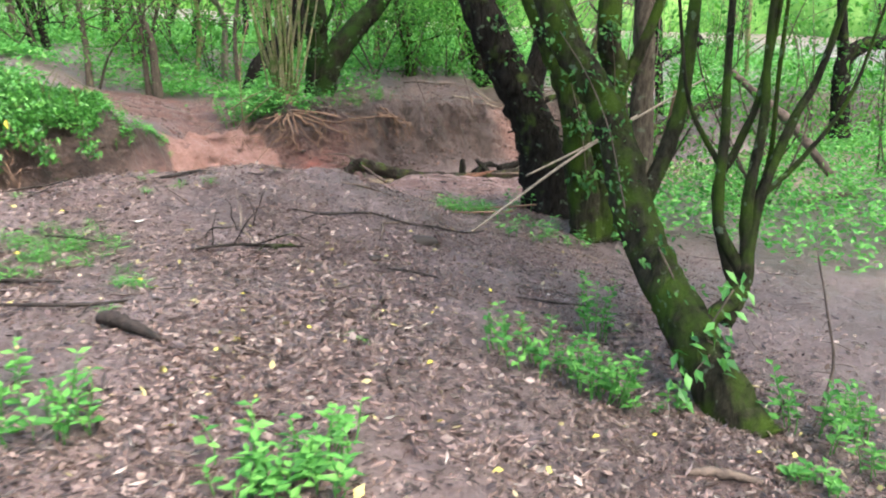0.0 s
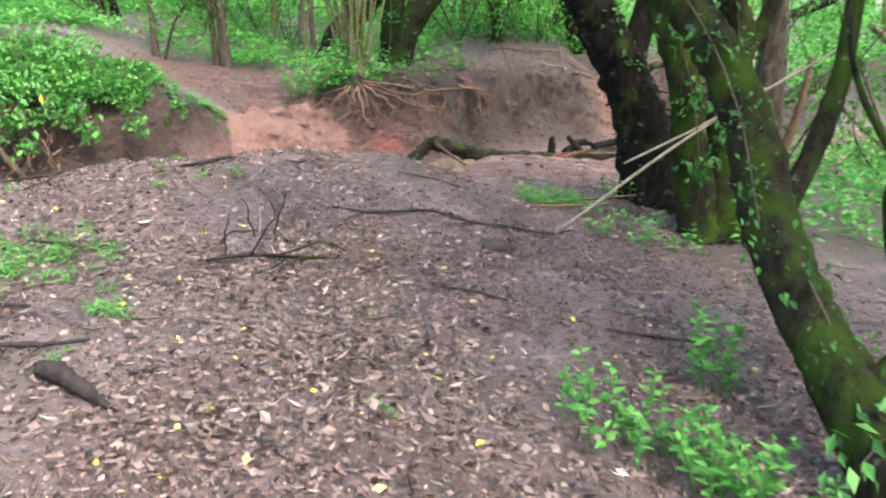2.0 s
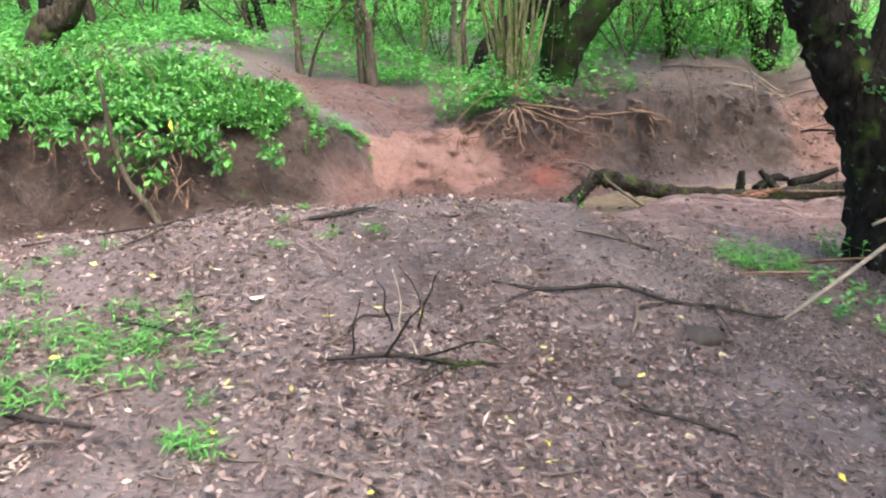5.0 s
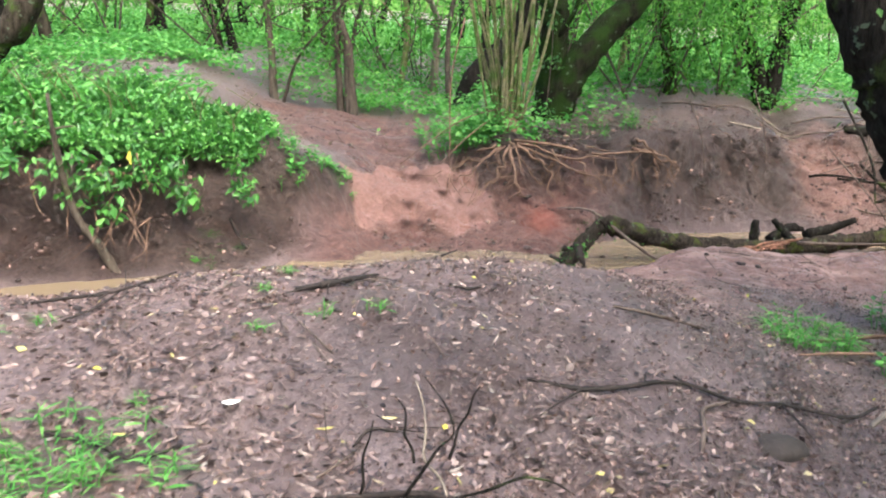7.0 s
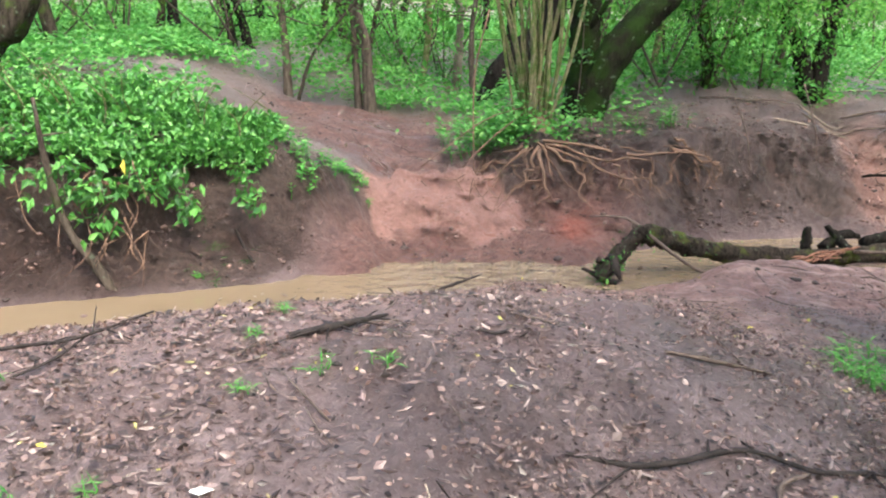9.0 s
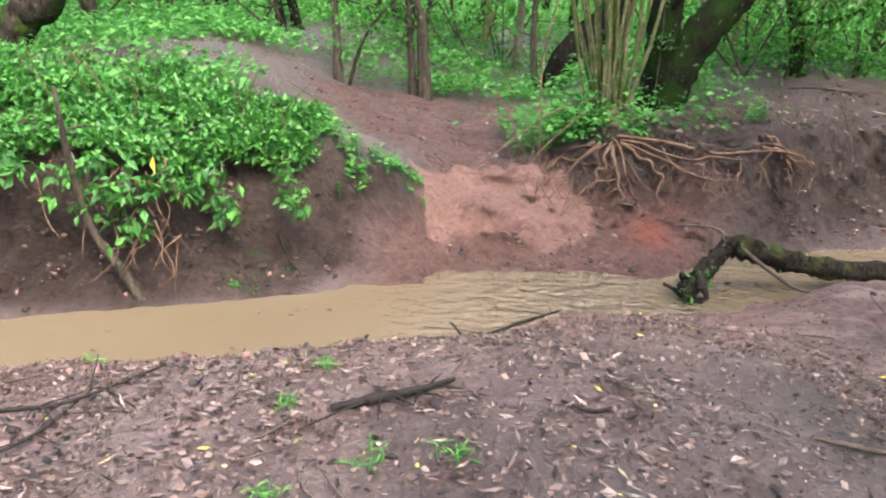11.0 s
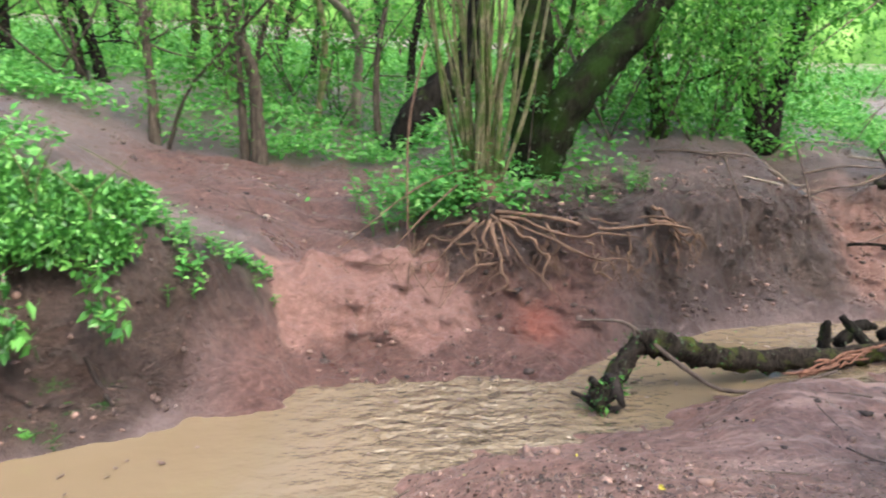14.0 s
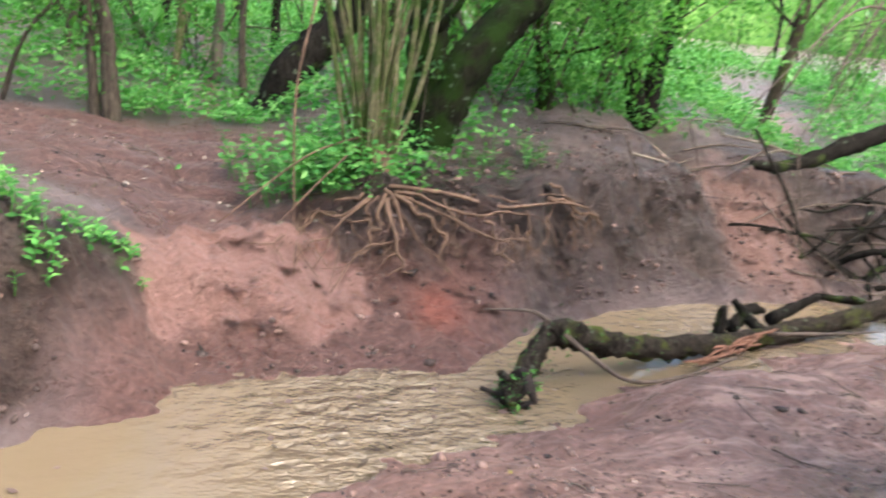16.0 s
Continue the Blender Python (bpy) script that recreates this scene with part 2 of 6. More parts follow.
# ---- mesh tools ----
def mesh_of(name, verts, faces, mat, smooth=True, colors=None):
    """A mesh from an array of corners and an array of triangles or quads (or a list of such arrays)."""
    me = bpy.data.meshes.new(name)
    groups = faces if isinstance(faces, list) else [faces]
    groups = [np.asarray(g) for g in groups if len(g)]
    loops = np.concatenate([g.ravel() for g in groups])
    counts = np.concatenate([np.full(len(g), g.shape[1]) for g in groups])
    starts = np.concatenate([[0], np.cumsum(counts)[:-1]])
    me.vertices.add(len(verts))
    me.vertices.foreach_set("co", np.asarray(verts, np.float32).ravel())
    me.loops.add(len(loops))
    me.loops.foreach_set("vertex_index", loops.astype(np.int32))
    me.polygons.add(len(counts))
    me.polygons.foreach_set("loop_start", starts.astype(np.int32))
    me.polygons.foreach_set("use_smooth", np.full(len(counts), smooth))
    if colors is not None:
        at = me.color_attributes.new("zone", "FLOAT_COLOR", "POINT")
        at.data.foreach_set("color", np.asarray(colors, np.float32).ravel())
    me.materials.append(mat)
    me.update(calc_edges=True)
    me.validate()
    return me


def part(name, me, parent=None, label=""):
    ob = new(name, me)
    if parent is not None:
        ob.parent = parent
    return tagged(ob, label)


def thing(name, place, label, category, group="", kind=""):
    ob = new(name)
    ob.location = place
    return tagged(ob, label, category, group, kind)


def curve(points, n):
    """A smooth line of n points through the given ones."""
    p = np.asarray(points, float)
    if len(p) == 2:
        return p[0] + (p[1] - p[0]) * np.linspace(0, 1, n)[:, None]
    q = np.vstack([2 * p[0] - p[1], p, 2 * p[-1] - p[-2]])
    t = np.linspace(0, len(p) - 1 - 1e-6, n)
    i = t.astype(int)
    u = (t - i)[:, None]
    a, b, c, d = q[i], q[i + 1], q[i + 2], q[i + 3]
    return 0.5 * (2 * b + (c - a) * u + (2 * a - 5 * b + 4 * c - d) * u ** 2 + (3 * b - a - 3 * c + d) * u ** 3)


def tube(points, radii, n=10, sides=8, rough=0.0, gen=None):
    """A tapered, uneven round limb along a smooth line."""
    c = curve(points, n)
    r = np.interp(np.linspace(0, 1, n), np.linspace(0, 1, len(radii)), radii)
    tan = np.gradient(c, axis=0)
    tan /= np.linalg.norm(tan, axis=1)[:, None] + 1e-9
    ref = np.array([0.31, 0.9, 0.2]) if abs(tan[:, 2]).mean() > 0.5 else np.array([0.05, 0.1, 1.0])
    a = np.cross(tan, ref)
    a /= np.linalg.norm(a, axis=1)[:, None] + 1e-9
    b = np.cross(tan, a)
    th = np.linspace(0, 2 * np.pi, sides, endpoint=False)
    rr = r[:, None] * np.ones(sides)
    if rough and gen is not None:
        rr = rr * (1 + rough * gen.normal(0, 1, (1, sides)) * 0.6 + rough * gen.normal(0, 1, (n, sides)))
    v = c[:, None, :] + rr[..., None] * (np.cos(th)[None, :, None] * a[:, None] + np.sin(th)[None, :, None] * b[:, None])
    v = np.concatenate([v.reshape(-1, 3), c[:1], c[-1:]])
    i, j = np.meshgrid(np.arange(n - 1), np.arange(sides), indexing="ij")
    k = (j + 1) % sides
    quads = np.stack([i * sides + j, i * sides + k, (i + 1) * sides + k, (i + 1) * sides + j], -1).reshape(-1, 4)
    s = np.arange(sides)
    caps = np.vstack([np.stack([np.full(sides, n * sides), (s + 1) % sides, s], 1),
                      np.stack([np.full(sides, n * sides + 1), (n - 1) * sides + s, (n - 1) * sides + (s + 1) % sides], 1)])
    return v, quads, caps


def joined(pieces):
    vs, qs, ts, o = [], [], [], 0
    for v, q, t in pieces:
        vs.append(v), qs.append(q + o), ts.append(t + o)
        o += len(v)
    return np.concatenate(vs), [np.concatenate(qs), np.concatenate(ts)]


def limb_mesh(name, pieces, mat):
    v, f = joined(pieces)
    return mesh_of(name, v, f, mat)


LEAF = np.array([(0, 0, 0), (-0.26, 0.42, 0.06), (0, 1, -0.1), (0.26, 0.42, 0.06), (0, 0.5, -0.03)])
BLADE = np.array([(0, 0, 0), (-0.06, 0.4, 0.02), (0, 1, -0.2), (0.06, 0.4, 0.02), (0, 0.5, 0.0)])
LITTER = np.array([(0, 0, 0.02), (-0.33, 0.45, 0.0), (0, 1, 0.03), (0.33, 0.5, 0.0), (0, 0.5, 0.05)])
LEAF_F = np.array([(0, 3, 4), (0, 4, 1), (4, 3, 2), (4, 2, 1)])


def leaf_arrays(pos, way, size, gen, shape=LEAF, twist=0.5):
    """Folded leaves at pos, pointing along way."""
    way = way / (np.linalg.norm(way, axis=1)[:, None] + 1e-9)
    up = np.array([0, 0, 1.0]) + gen.normal(0, twist, (len(pos), 3))
    side = np.cross(way, up)
    side /= np.linalg.norm(side, axis=1)[:, None] + 1e-9
    nor = np.cross(side, way)
    s = np.asarray(size).reshape(-1, 1, 1)
    v = pos[:, None] + s * (shape[None, :, :1] * side[:, None] + shape[None, :, 1:2] * way[:, None] + shape[None, :, 2:] * nor[:, None])
    f = LEAF_F[None] + 5 * np.arange(len(pos))[:, None, None]
    return v.reshape(-1, 3), f.reshape(-1, 3)


def leaves_mesh(name, pos, way, size, gen, mat, shape=LEAF, twist=0.5):
    v, f = leaf_arrays(np.asarray(pos, float), np.asarray(way, float), size, gen, shape, twist)
    return mesh_of(name, v, f, mat, smooth=False)


# ---- the ground ----
WATER = -0.40
NEAR_X = [-9.0, -4.0, -2.72, -1.99, -1.3, -0.53, -0.22, 0.13, 0.8, 1.49, 1.99, 2.72, 4.1, 6.5, 10.0]
NEAR_Y = [5.5, 7.55, 8.17, 8.51, 8.81, 9.04, 9.32, 9.6, 9.84, 10.2, 10.45, 10.63, 11.0, 11.2, 13.5]
FAR_X = [-9.0, -4.0, -3.23, -2.48, -1.61, -1.02, -0.46, 0.14, 0.85, 1.25, 1.62, 2.33, 3.17, 4.22, 5.1, 6.5, 10.0]
FAR_Y = [6.6, 8.6, 8.96, 9.25, 9.68, 10.0, 10.3, 10.43, 10.5, 10.85, 11.22, 11.55, 11.75, 11.75, 11.9, 12.6, 15.0]
BANK_X = [-9.0, -6.0, -3.1, -2.4, -1.6, -1.3, -0.82, -0.36, 0.06, 0.48, 1.08, 1.92, 2.9, 3.45, 3.85, 4.3, 4.8, 6.0, 9.0]
FOOT_Y = [7.0, 8.2, 9.3, 9.6, 10.05, 10.2, 10.7, 11.0, 11.0, 11.25, 11.3, 11.55, 11.8, 11.85, 12.0, 12.0, 12.1, 12.6, 14.5]
TOP_Y = [7.4, 8.6, 9.65, 9.95, 10.4, 10.6, 11.3, 11.65, 11.65, 11.85, 11.9, 11.95, 12.1, 12.6, 13.2, 12.9, 12.7, 13.0, 15.0]
FOOT_Z = [-0.15, -0.15, -0.16, -0.17, -0.2, -0.22, -0.24, -0.22, -0.2, -0.16, -0.16, -0.18, -0.24, -0.28, -0.3, -0.28, -0.25, -0.2, -0.2]
TOP_Z = [0.6, 0.6, 0.6, 0.58, 0.46, 0.3, 0.08, 0.08, 0.2, 0.5, 0.5, 0.48, 0.46, 0.42, 0.25, 0.4, 0.5, 0.5, 0.5]


def step(a, b, x):
    t = np.clip((x - a) / (b - a), 0, 1)
    return t * t * (3 - 2 * t)


def waves(x, y, k, seed, n=6):
    """Smooth uneven relief, about -1 to 1, of about 1 / k metres."""
    g = np.random.default_rng(seed)
    out = 0
    for i in range(n):
        a, s, p = g.uniform(0, 6.283), k * g.uniform(0.6, 1.8), g.uniform(0, 6.283)
        out = out + np.sin((x * math.cos(a) + y * math.sin(a)) * s * 6.283 + p + 0.8 * np.sin(y * s * 2.1 + p * 2))
    return out / n * 1.6


def lattice(x, y, seed):
    """Smooth random values, 0 to 1, on a unit lattice."""
    xi, yi = np.floor(x).astype(np.int64), np.floor(y).astype(np.int64)
    u, v = x - xi, y - yi
    u, v = u * u * (3 - 2 * u), v * v * (3 - 2 * v)

    def h(a, b):
        k = (a * 374761393 + b * 668265263 + seed * 982451653) & 0xFFFFFFFF
        k = ((k ^ (k >> 13)) * 1274126177) & 0xFFFFFFFF
        return ((k ^ (k >> 16)) & 0xFFFF) / 65535.0

    return (h(xi, yi) * (1 - u) + h(xi + 1, yi) * u) * (1 - v) + (h(xi, yi + 1) * (1 - u) + h(xi + 1, yi + 1) * u) * v


def fractal(x, y, k, seed, octaves=4):
    """Uneven relief about zero, -0.5 to 0.5, of about 1 / k metres and finer."""
    out, a, total = 0.0, 1.0, 0.0
    for i in range(octaves):
        out = out + a * (lattice(x * k + 31.7 * i, y * k + 17.3 * i, seed + i) - 0.5)
        total += a
        k, a = k * 2.07, a * 0.55
    return out / total * 1.5


def height(x, y):
    x, y = np.asarray(x, float), np.asarray(y, float)
    far = step(0.05, 0.45, y - np.interp(x, FAR_X, FAR_Y)) * (1 - step(13.5, 15, y)) * (1 - 0.55 * step(-1.3, -1.8, x))
    y = y + far * (0.5 * fractal(x, y, 1.3, 41, 3) + 0.04 * fractal(x * 0.7, y, 5.0, 47, 3))
    wob = 0.05 * waves(x, y, 0.9, 3)
    yn, yf = np.interp(x, NEAR_X, NEAR_Y) + wob + 0.05, np.interp(x, FAR_X, FAR_Y) + wob
    # the near side: a low crest, falling to the right and to the water
    crest = 0.308 * np.exp(-((y - 6.82 - 0.25 * np.clip(x, -3, 3)) / 1.01) ** 2) * (1 - 0.75 * step(0.6, 1.9, x)) * (0.34 + 0.66 * step(-2.5, -0.2, x))
    plane = 0.12 - (0.16 + 0.07 * (1 - step(3.8, 5.6, y))) * np.clip(x - 0.2, 0, 2.8) + 0.02 * np.clip(-x, 0, 4)
    near = plane + crest + 0.03 * waves(x, y, 0.35, 5) + 0.25 * step(7.5, 13, y) * step(4.5, 7, x)
    near = near + (0.1 - near) * step(4, 12, np.abs(x - 0.5)) * 0.6
    s = np.clip((yn - y) / 2.03, 0, 1)
    edge = (1 - (1 - s) ** 1.62) * (0.2 + 0.8 * step(-0.05, 0.7, yn - y))
    zn = (WATER - 0.03) + (near - WATER + 0.03) * edge
    zn = zn + 0.18 * step(1.2, 1.8, x) * (1 - step(3.6, 4.6, x)) * np.exp(-((yn - y - 0.8) / 0.42) ** 2)
    # the far side: a foot, a steep face, a rising forest floor
    y0, y1 = np.interp(x, BANK_X, FOOT_Y), np.interp(x, BANK_X, TOP_Y)
    z0, z1 = np.interp(x, BANK_X, FOOT_Z), np.interp(x, BANK_X, TOP_Z)
    ragged = 0.07 * waves(x, y * 0.4, 0.8, 9)
    y0, y1 = y0 + ragged, y1 + ragged * 0.8
    y0 = np.maximum(y0, yf + 0.12)
    y1 = np.maximum(y1, y0 + 0.2)
    foot = (WATER - 0.03) + (z0 - WATER + 0.03) * np.clip((y - yf) / np.maximum(y0 - yf, 0.05), 0, 1)
    t = np.clip((y - y0) / (y1 - y0), 0, 1)
    face = (z1 - z0) * (0.35 * t + 0.65 * t * t * (3 - 2 * t))
    plateau = np.interp(y - y1, [0, 1.0, 2.2, 7, 30, 60], [0, 0.17, 0.36, 0.5, 0.9, 2.2]) + np.clip(0.5 - z1, 0, 1) * step(0.3, 1.8, y - y1)
    trodden = step(-3.2, -2.2, x) * (1 - step(0.1, 0.8, x)) * (1 - step(4.0, 9.0, y - y1))
    zf = foot + face + plateau * (1 - 0.65 * trodden) * (y > y1)
    zf = zf - 0.2 * np.exp(-((x + 1.85) / 0.85) ** 2) * step(0.5, 1.4, y - y1) * (1 - step(14.0, 16.0, y))
    # trodden ledges and a heap of sand on the way down
    rm = ramp_mask(x, y)
    saw = (y * 1.9 + 0.9 * fractal(x, y, 1.1, 71, 3)) % 1.0
    zf = zf + rm * step(11.5, 11.9, y) * 0.075 * (step(0.0, 0.35, saw) - saw)
    lobe = np.hypot(np.clip(np.abs(x + 0.38) - 0.26, 0, 9) / 0.2, np.clip(y - 11.42, 0, 9) / 0.14 + np.clip(11.2 - y, 0, 9) / 0.45) + 0.5 * fractal(x, y, 3.0, 77, 3)
    zf = zf + 0.14 * (1 - step(0.4, 1.2, lobe)) * (0.9 + 0.9 * fractal(x, y, 3.2, 79, 4))
    bed = WATER - 0.12 * np.sin(np.pi * np.clip((y - yn) / (yf - yn), 0, 1)) - 0.03
    z = np.where(y < yn, zn, np.where(y < yf, bed, zf))
    rough = 0.018 * waves(x, y, 1.6, 11) + 0.010 * waves(x, y, 4.5, 12) + 0.006 * waves(x, y, 9, 13)
    clods = 0.15 * fractal(x, y, 3.0, 51, 4) + 0.07 * np.abs(fractal(x, y, 7.0, 57, 3))
    on_face = step(-0.3, 0.0, y - y0) * (1 - step(0.0, 0.5, y - y1))
    shore = 0.25 * np.exp(-((y - yn + 0.9) / 0.8) ** 2) * step(0.03, 0.3, yn - y) + on_face + 0.8 * np.exp(-((y - yf - 0.4) / 0.35) ** 2)
    wet = (y > yn) & (y < yf)
    z = z + np.where(wet, 0.2, 1.0) * rough + np.where(wet, 0.0, 0.25 + 0.75 * np.clip(shore, 0, 1)) * clods
    # the valley upstream
    cx = 8.6 + (y - 18) * 0.37
    dip = np.exp(-((x - cx) / 1.6) ** 2) * step(12.5, 14.5, y) * (1 - step(26, 30, y))
    return z + dip * (np.interp(y, [14, 18, 25, 30], [0.0, 0.1, 1.0, 1.5]) - z) * 0.9


def spread(lo, hi, fine, far):
    core = np.arange(lo, hi + fine / 2, fine)
    out, d = [], fine
    while sum(out) < far:
        d *= 1.22
        out.append(d)
    arm = np.cumsum(out)
    return np.concatenate([lo - arm[::-1], core, hi + arm])


def ramp_mask(x, y):
    """The bare way down to the water, 0 to 1."""
    c = np.interp(y, [9.8, 10.6, 11.4, 12.5, 13.6, 15], [-0.35, -0.45, -0.42, -1.0, -1.1, -0.5])
    w = np.interp(y, [9.8, 10.6, 11.4, 12.0, 13.0, 13.8, 14.5], [0.3, 0.55, 0.6, 1.1, 1.5, 1.35, 0.1])
    return (1 - step(0.7, 1.15, np.abs(x - c) / w)) * step(9.75, 10.5, y)


def surface(x, y, z=None):
    """The skin of the ground: crumbling relief on the steep face, uneven from foot to top."""
    z = height(x, y) if z is None else z
    yf0, yt0 = np.interp(x, FAR_X, FAR_Y), np.interp(x, BANK_X, TOP_Y)
    steep = step(0.05, 0.35, y - yf0) * (1 - step(0.25, 0.8, y - yt0)) * (np.abs(x) < 7) * (1 - 0.7 * np.exp(-((x + 1.1) / 0.4) ** 2))
    crumb = fractal(x + 0.6 * y, z + 0.25 * y, 4.2, 81, 4) + 0.6 * np.abs(fractal(x, z * 1.6, 9.0, 91, 3))
    return x + 0.05 * steep * fractal(x, z, 5.0, 97, 3), y - 0.2 * steep * crumb, z + 0.06 * steep * fractal(x, y + z, 6.0, 95, 4)


def build_ground():
    xs, ys = spread(-4.2, 5.6, 0.034, 500), spread(1.2, 14.0, 0.04, 500)
    ys = np.sort(np.concatenate([ys, (ys[:-1] + ys[1:])[(ys[:-1] > 9.2) & (ys[1:] < 12.8)] / 2]))
    gx, gy = np.meshgrid(xs, ys, indexing="ij")
    z = height(gx, gy)
    near = np.hypot(gx, gy - 8)
    z = np.where(near > 60, z * 0 + np.interp(near, [60, 120], [2.0, 4.0]) * (gy > 0), z)
    v = np.stack(surface(gx, gy, z), -1).reshape(-1, 3)
    nx, ny = gx.shape
    i, j = np.meshgrid(np.arange(nx - 1), np.arange(ny - 1), indexing="ij")
    f = np.stack([i * ny + j, (i + 1) * ny + j, (i + 1) * ny + j + 1, i * ny + j + 1], -1).reshape(-1, 4)
    y0, y1 = np.interp(gx, BANK_X, FOOT_Y), np.interp(gx, BANK_X, TOP_Y)
    yn = np.interp(gx, NEAR_X, NEAR_Y)
    r = ramp_mask(gx, gy)
    sand = 1.0 * (1 - step(0.6, 1.15, np.hypot(np.clip(np.abs(gx + 0.36) - 0.3 - 0.12 * (gy < 11.3), 0, 9) / 0.3, np.clip(gy - 11.3, 0, 9) / 0.28 + np.clip(11.2 - gy, 0, 9) / 0.42) + 0.7 * fractal(gx, gy * 0.8, 2.6, 77, 4)))
    sand = sand + 0.15 * r * step(11.5, 11.8, gy) * (1 - step(12.2, 13.2, gy)) + 0.66 * np.exp(-(((gx - 4.05) / 0.55) ** 2 + ((gy - 12.5) / 0.95) ** 2))
    sand = sand + 0.7 * np.exp(-((gx - 8.4 - (gy - 18) * 0.5) / 0.65) ** 2) * step(17.0, 18.0, gy) * (1 - step(20, 23, gy))
    sand = sand + 0.5 * np.exp(-((gx - 9.5) / 2.0) ** 2 - ((gy - 11.5) / 0.5) ** 2)
    back = 0.7 - 0.4 * step(-1.0, -0.6, gx) + 1.5 * step(0.8, 1.5, gx)
    bank = step(-0.2, 0.15, gy - y0) * (1 - step(0.0, 1.0, (gy - y1) / back)) * (1 - 0.8 * r)
    bank = np.maximum(bank, (1 - step(-1.1, -0.75, gx)) * step(-0.05, 0.15, gy - np.interp(gx, FAR_X, FAR_Y) - 0.35 * step(-1.7, -1.2, gx)) * (1 - step(0.0, 0.5, gy - y1)))
    bank = np.maximum(bank, 0.85 * step(0.9, 1.7, gx) * step(-0.05, 0.15, gy - np.interp(gx, FAR_X, FAR_Y)) * (1 - step(0.0, 0.5, gy - y1)) * (1 - np.clip(sand, 0, 1)))
    clay = r * 0.95 * (1 - np.clip(sand, 0, 1)) + 1.0 * step(-3.2, -0.9, gy - yn) * (gy < yn + 0.3) * (0.8 + 0.2 * step(-1.8, 0.6, gx))
    clay = clay + 0.6 * step(-0.1, 0.2, gy - yn) * (1 - step(-0.1, 0.3, gy - y0)) * step(-1.5, -0.8, gx) * (1 - step(0.9, 1.7, gx))
    clay = np.clip(clay, 0, 1) + 0.75 * step(-0.3, 0.1, gy - np.interp(gx, FAR_X, FAR_Y)) * (1 - step(0.0, 0.3, gy - y0)) * step(-1.5, -0.8, gx) * (1 - step(0.9, 1.7, gx))
    clay = np.clip(clay, 0, 1) + 0.65 * np.exp(-(((gx - 0.84) / 0.15) ** 2 + ((gy - 11.1) / 0.2) ** 2))
    col = np.stack([np.clip(sand, 0, 1), np.clip(bank, 0, 1), np.clip(clay, 0, 1.6), np.ones_like(z)], -1).reshape(-1, 4)
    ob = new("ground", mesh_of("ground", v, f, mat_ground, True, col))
    tagged(ob, "wet brown leaf-strewn soil with an eroded stream bank", "ground", kind="structure")


build_ground()


def build_water():
    n, m = 150, 26
    x = np.linspace(-9, 10, n)
    a, b = np.interp(x, NEAR_X, NEAR_Y) - 0.25, np.interp(x, FAR_X, FAR_Y) + 0.25
    t = np.linspace(0, 1, m)
    gy = a[:, None] + (b - a)[:, None] * t
    gx = np.repeat(x[:, None], m, 1)
    v = np.stack([gx, gy, np.full_like(gx, WATER)], -1).reshape(-1, 3)
    i, j = np.meshgrid(np.arange(n - 1), np.arange(m - 1), indexing="ij")
    f = np.stack([i * m + j, (i + 1) * m + j, (i + 1) * m + j + 1, i * m + j + 1], -1).reshape(-1, 4)
    riffle = np.exp(-((gx - 0.25) / 0.75) ** 2) * 1.2 + 0.6 * np.exp(-((gx - 3.1) / 0.6) ** 2)
    col = np.stack([riffle, riffle * 0, riffle * 0, riffle * 0 + 1], -1).reshape(-1, 4)
    tagged(new("water", mesh_of("water", v, f, mat_water, True, col)), "shallow muddy brown stream with a rippled riffle", "water", kind="structure")


build_water()


def at_ground(x, y, dz=0.0):
    return (float(x), float(y), float(height(x, y)) + dz)


# ---- trees with a place of their own ----
def bearing_tree(name, label, trunks, limbs, mat, group="", leaf=None, leaf_mat=None):
    """A tree from tapered trunks and limbs given as (points, radii)."""
    base = np.array(trunks[0][0][0], float)
    ob = thing(name, tuple(base), label, "tree", group)
    gen = np.random.default_rng(int(abs(base[0] * 91 + base[1] * 37)) + 5)
    for pts, rad in trunks:
        p = np.array(pts, float) - base
        p[0] -= (0, 0, 0.12)
        rad = [rad[0] * 1.25] + list(rad)
        pp = np.vstack([p[:1], p[:1] + (p[1] - p[0]) * 0.18, p[1:]])
        part("trunk", limb_mesh("trunk", [tube(pp, rad, 9 * len(pts), 18, 0.075, gen)], mat), ob)
    for pts, rad in limbs:
        part("limb", limb_mesh("limb", [tube(np.array(pts, float) - base, rad, 6 * len(pts), 8, 0.06, gen)], mat), ob)
    if leaf:
        pos, way, size = [], [], []
        for cx, cy, cz, rad, n, s in leaf:
            c = np.array([cx, cy, cz]) - base
            d = gen.normal(0, 1, (n, 3))
            d /= np.linalg.norm(d, axis=1)[:, None]
            pos.append(c + d * rad * gen.uniform(0.3, 1, (n, 1)) ** 0.6)
            way.append(d + gen.normal(0, 0.5, (n, 3)) - (0, 0, 0.4))
            size.append(gen.uniform(0.6, 1.3, n) * s)
        part("crown", leaves_mesh("crown", np.vstack(pos), np.vstack(way), np.concatenate(size), gen, leaf_mat or mat_canopy), ob)
    return ob


def up(pts, dx, dy, z):
    """Carries a limb on beyond its last point."""
    x, y, _ = pts[-1]
    return list(pts) + [(x + dx, y + dy, z)]


def crown(cx, cy, cz, r, n, s, seed):
    g = np.random.default_rng(seed)
    return [(cx + g.normal(0, r), cy + g.normal(0, r), cz + g.normal(0, r * 0.5), g.uniform(0.35, 0.75), n // 14, s) for _ in range(14)]


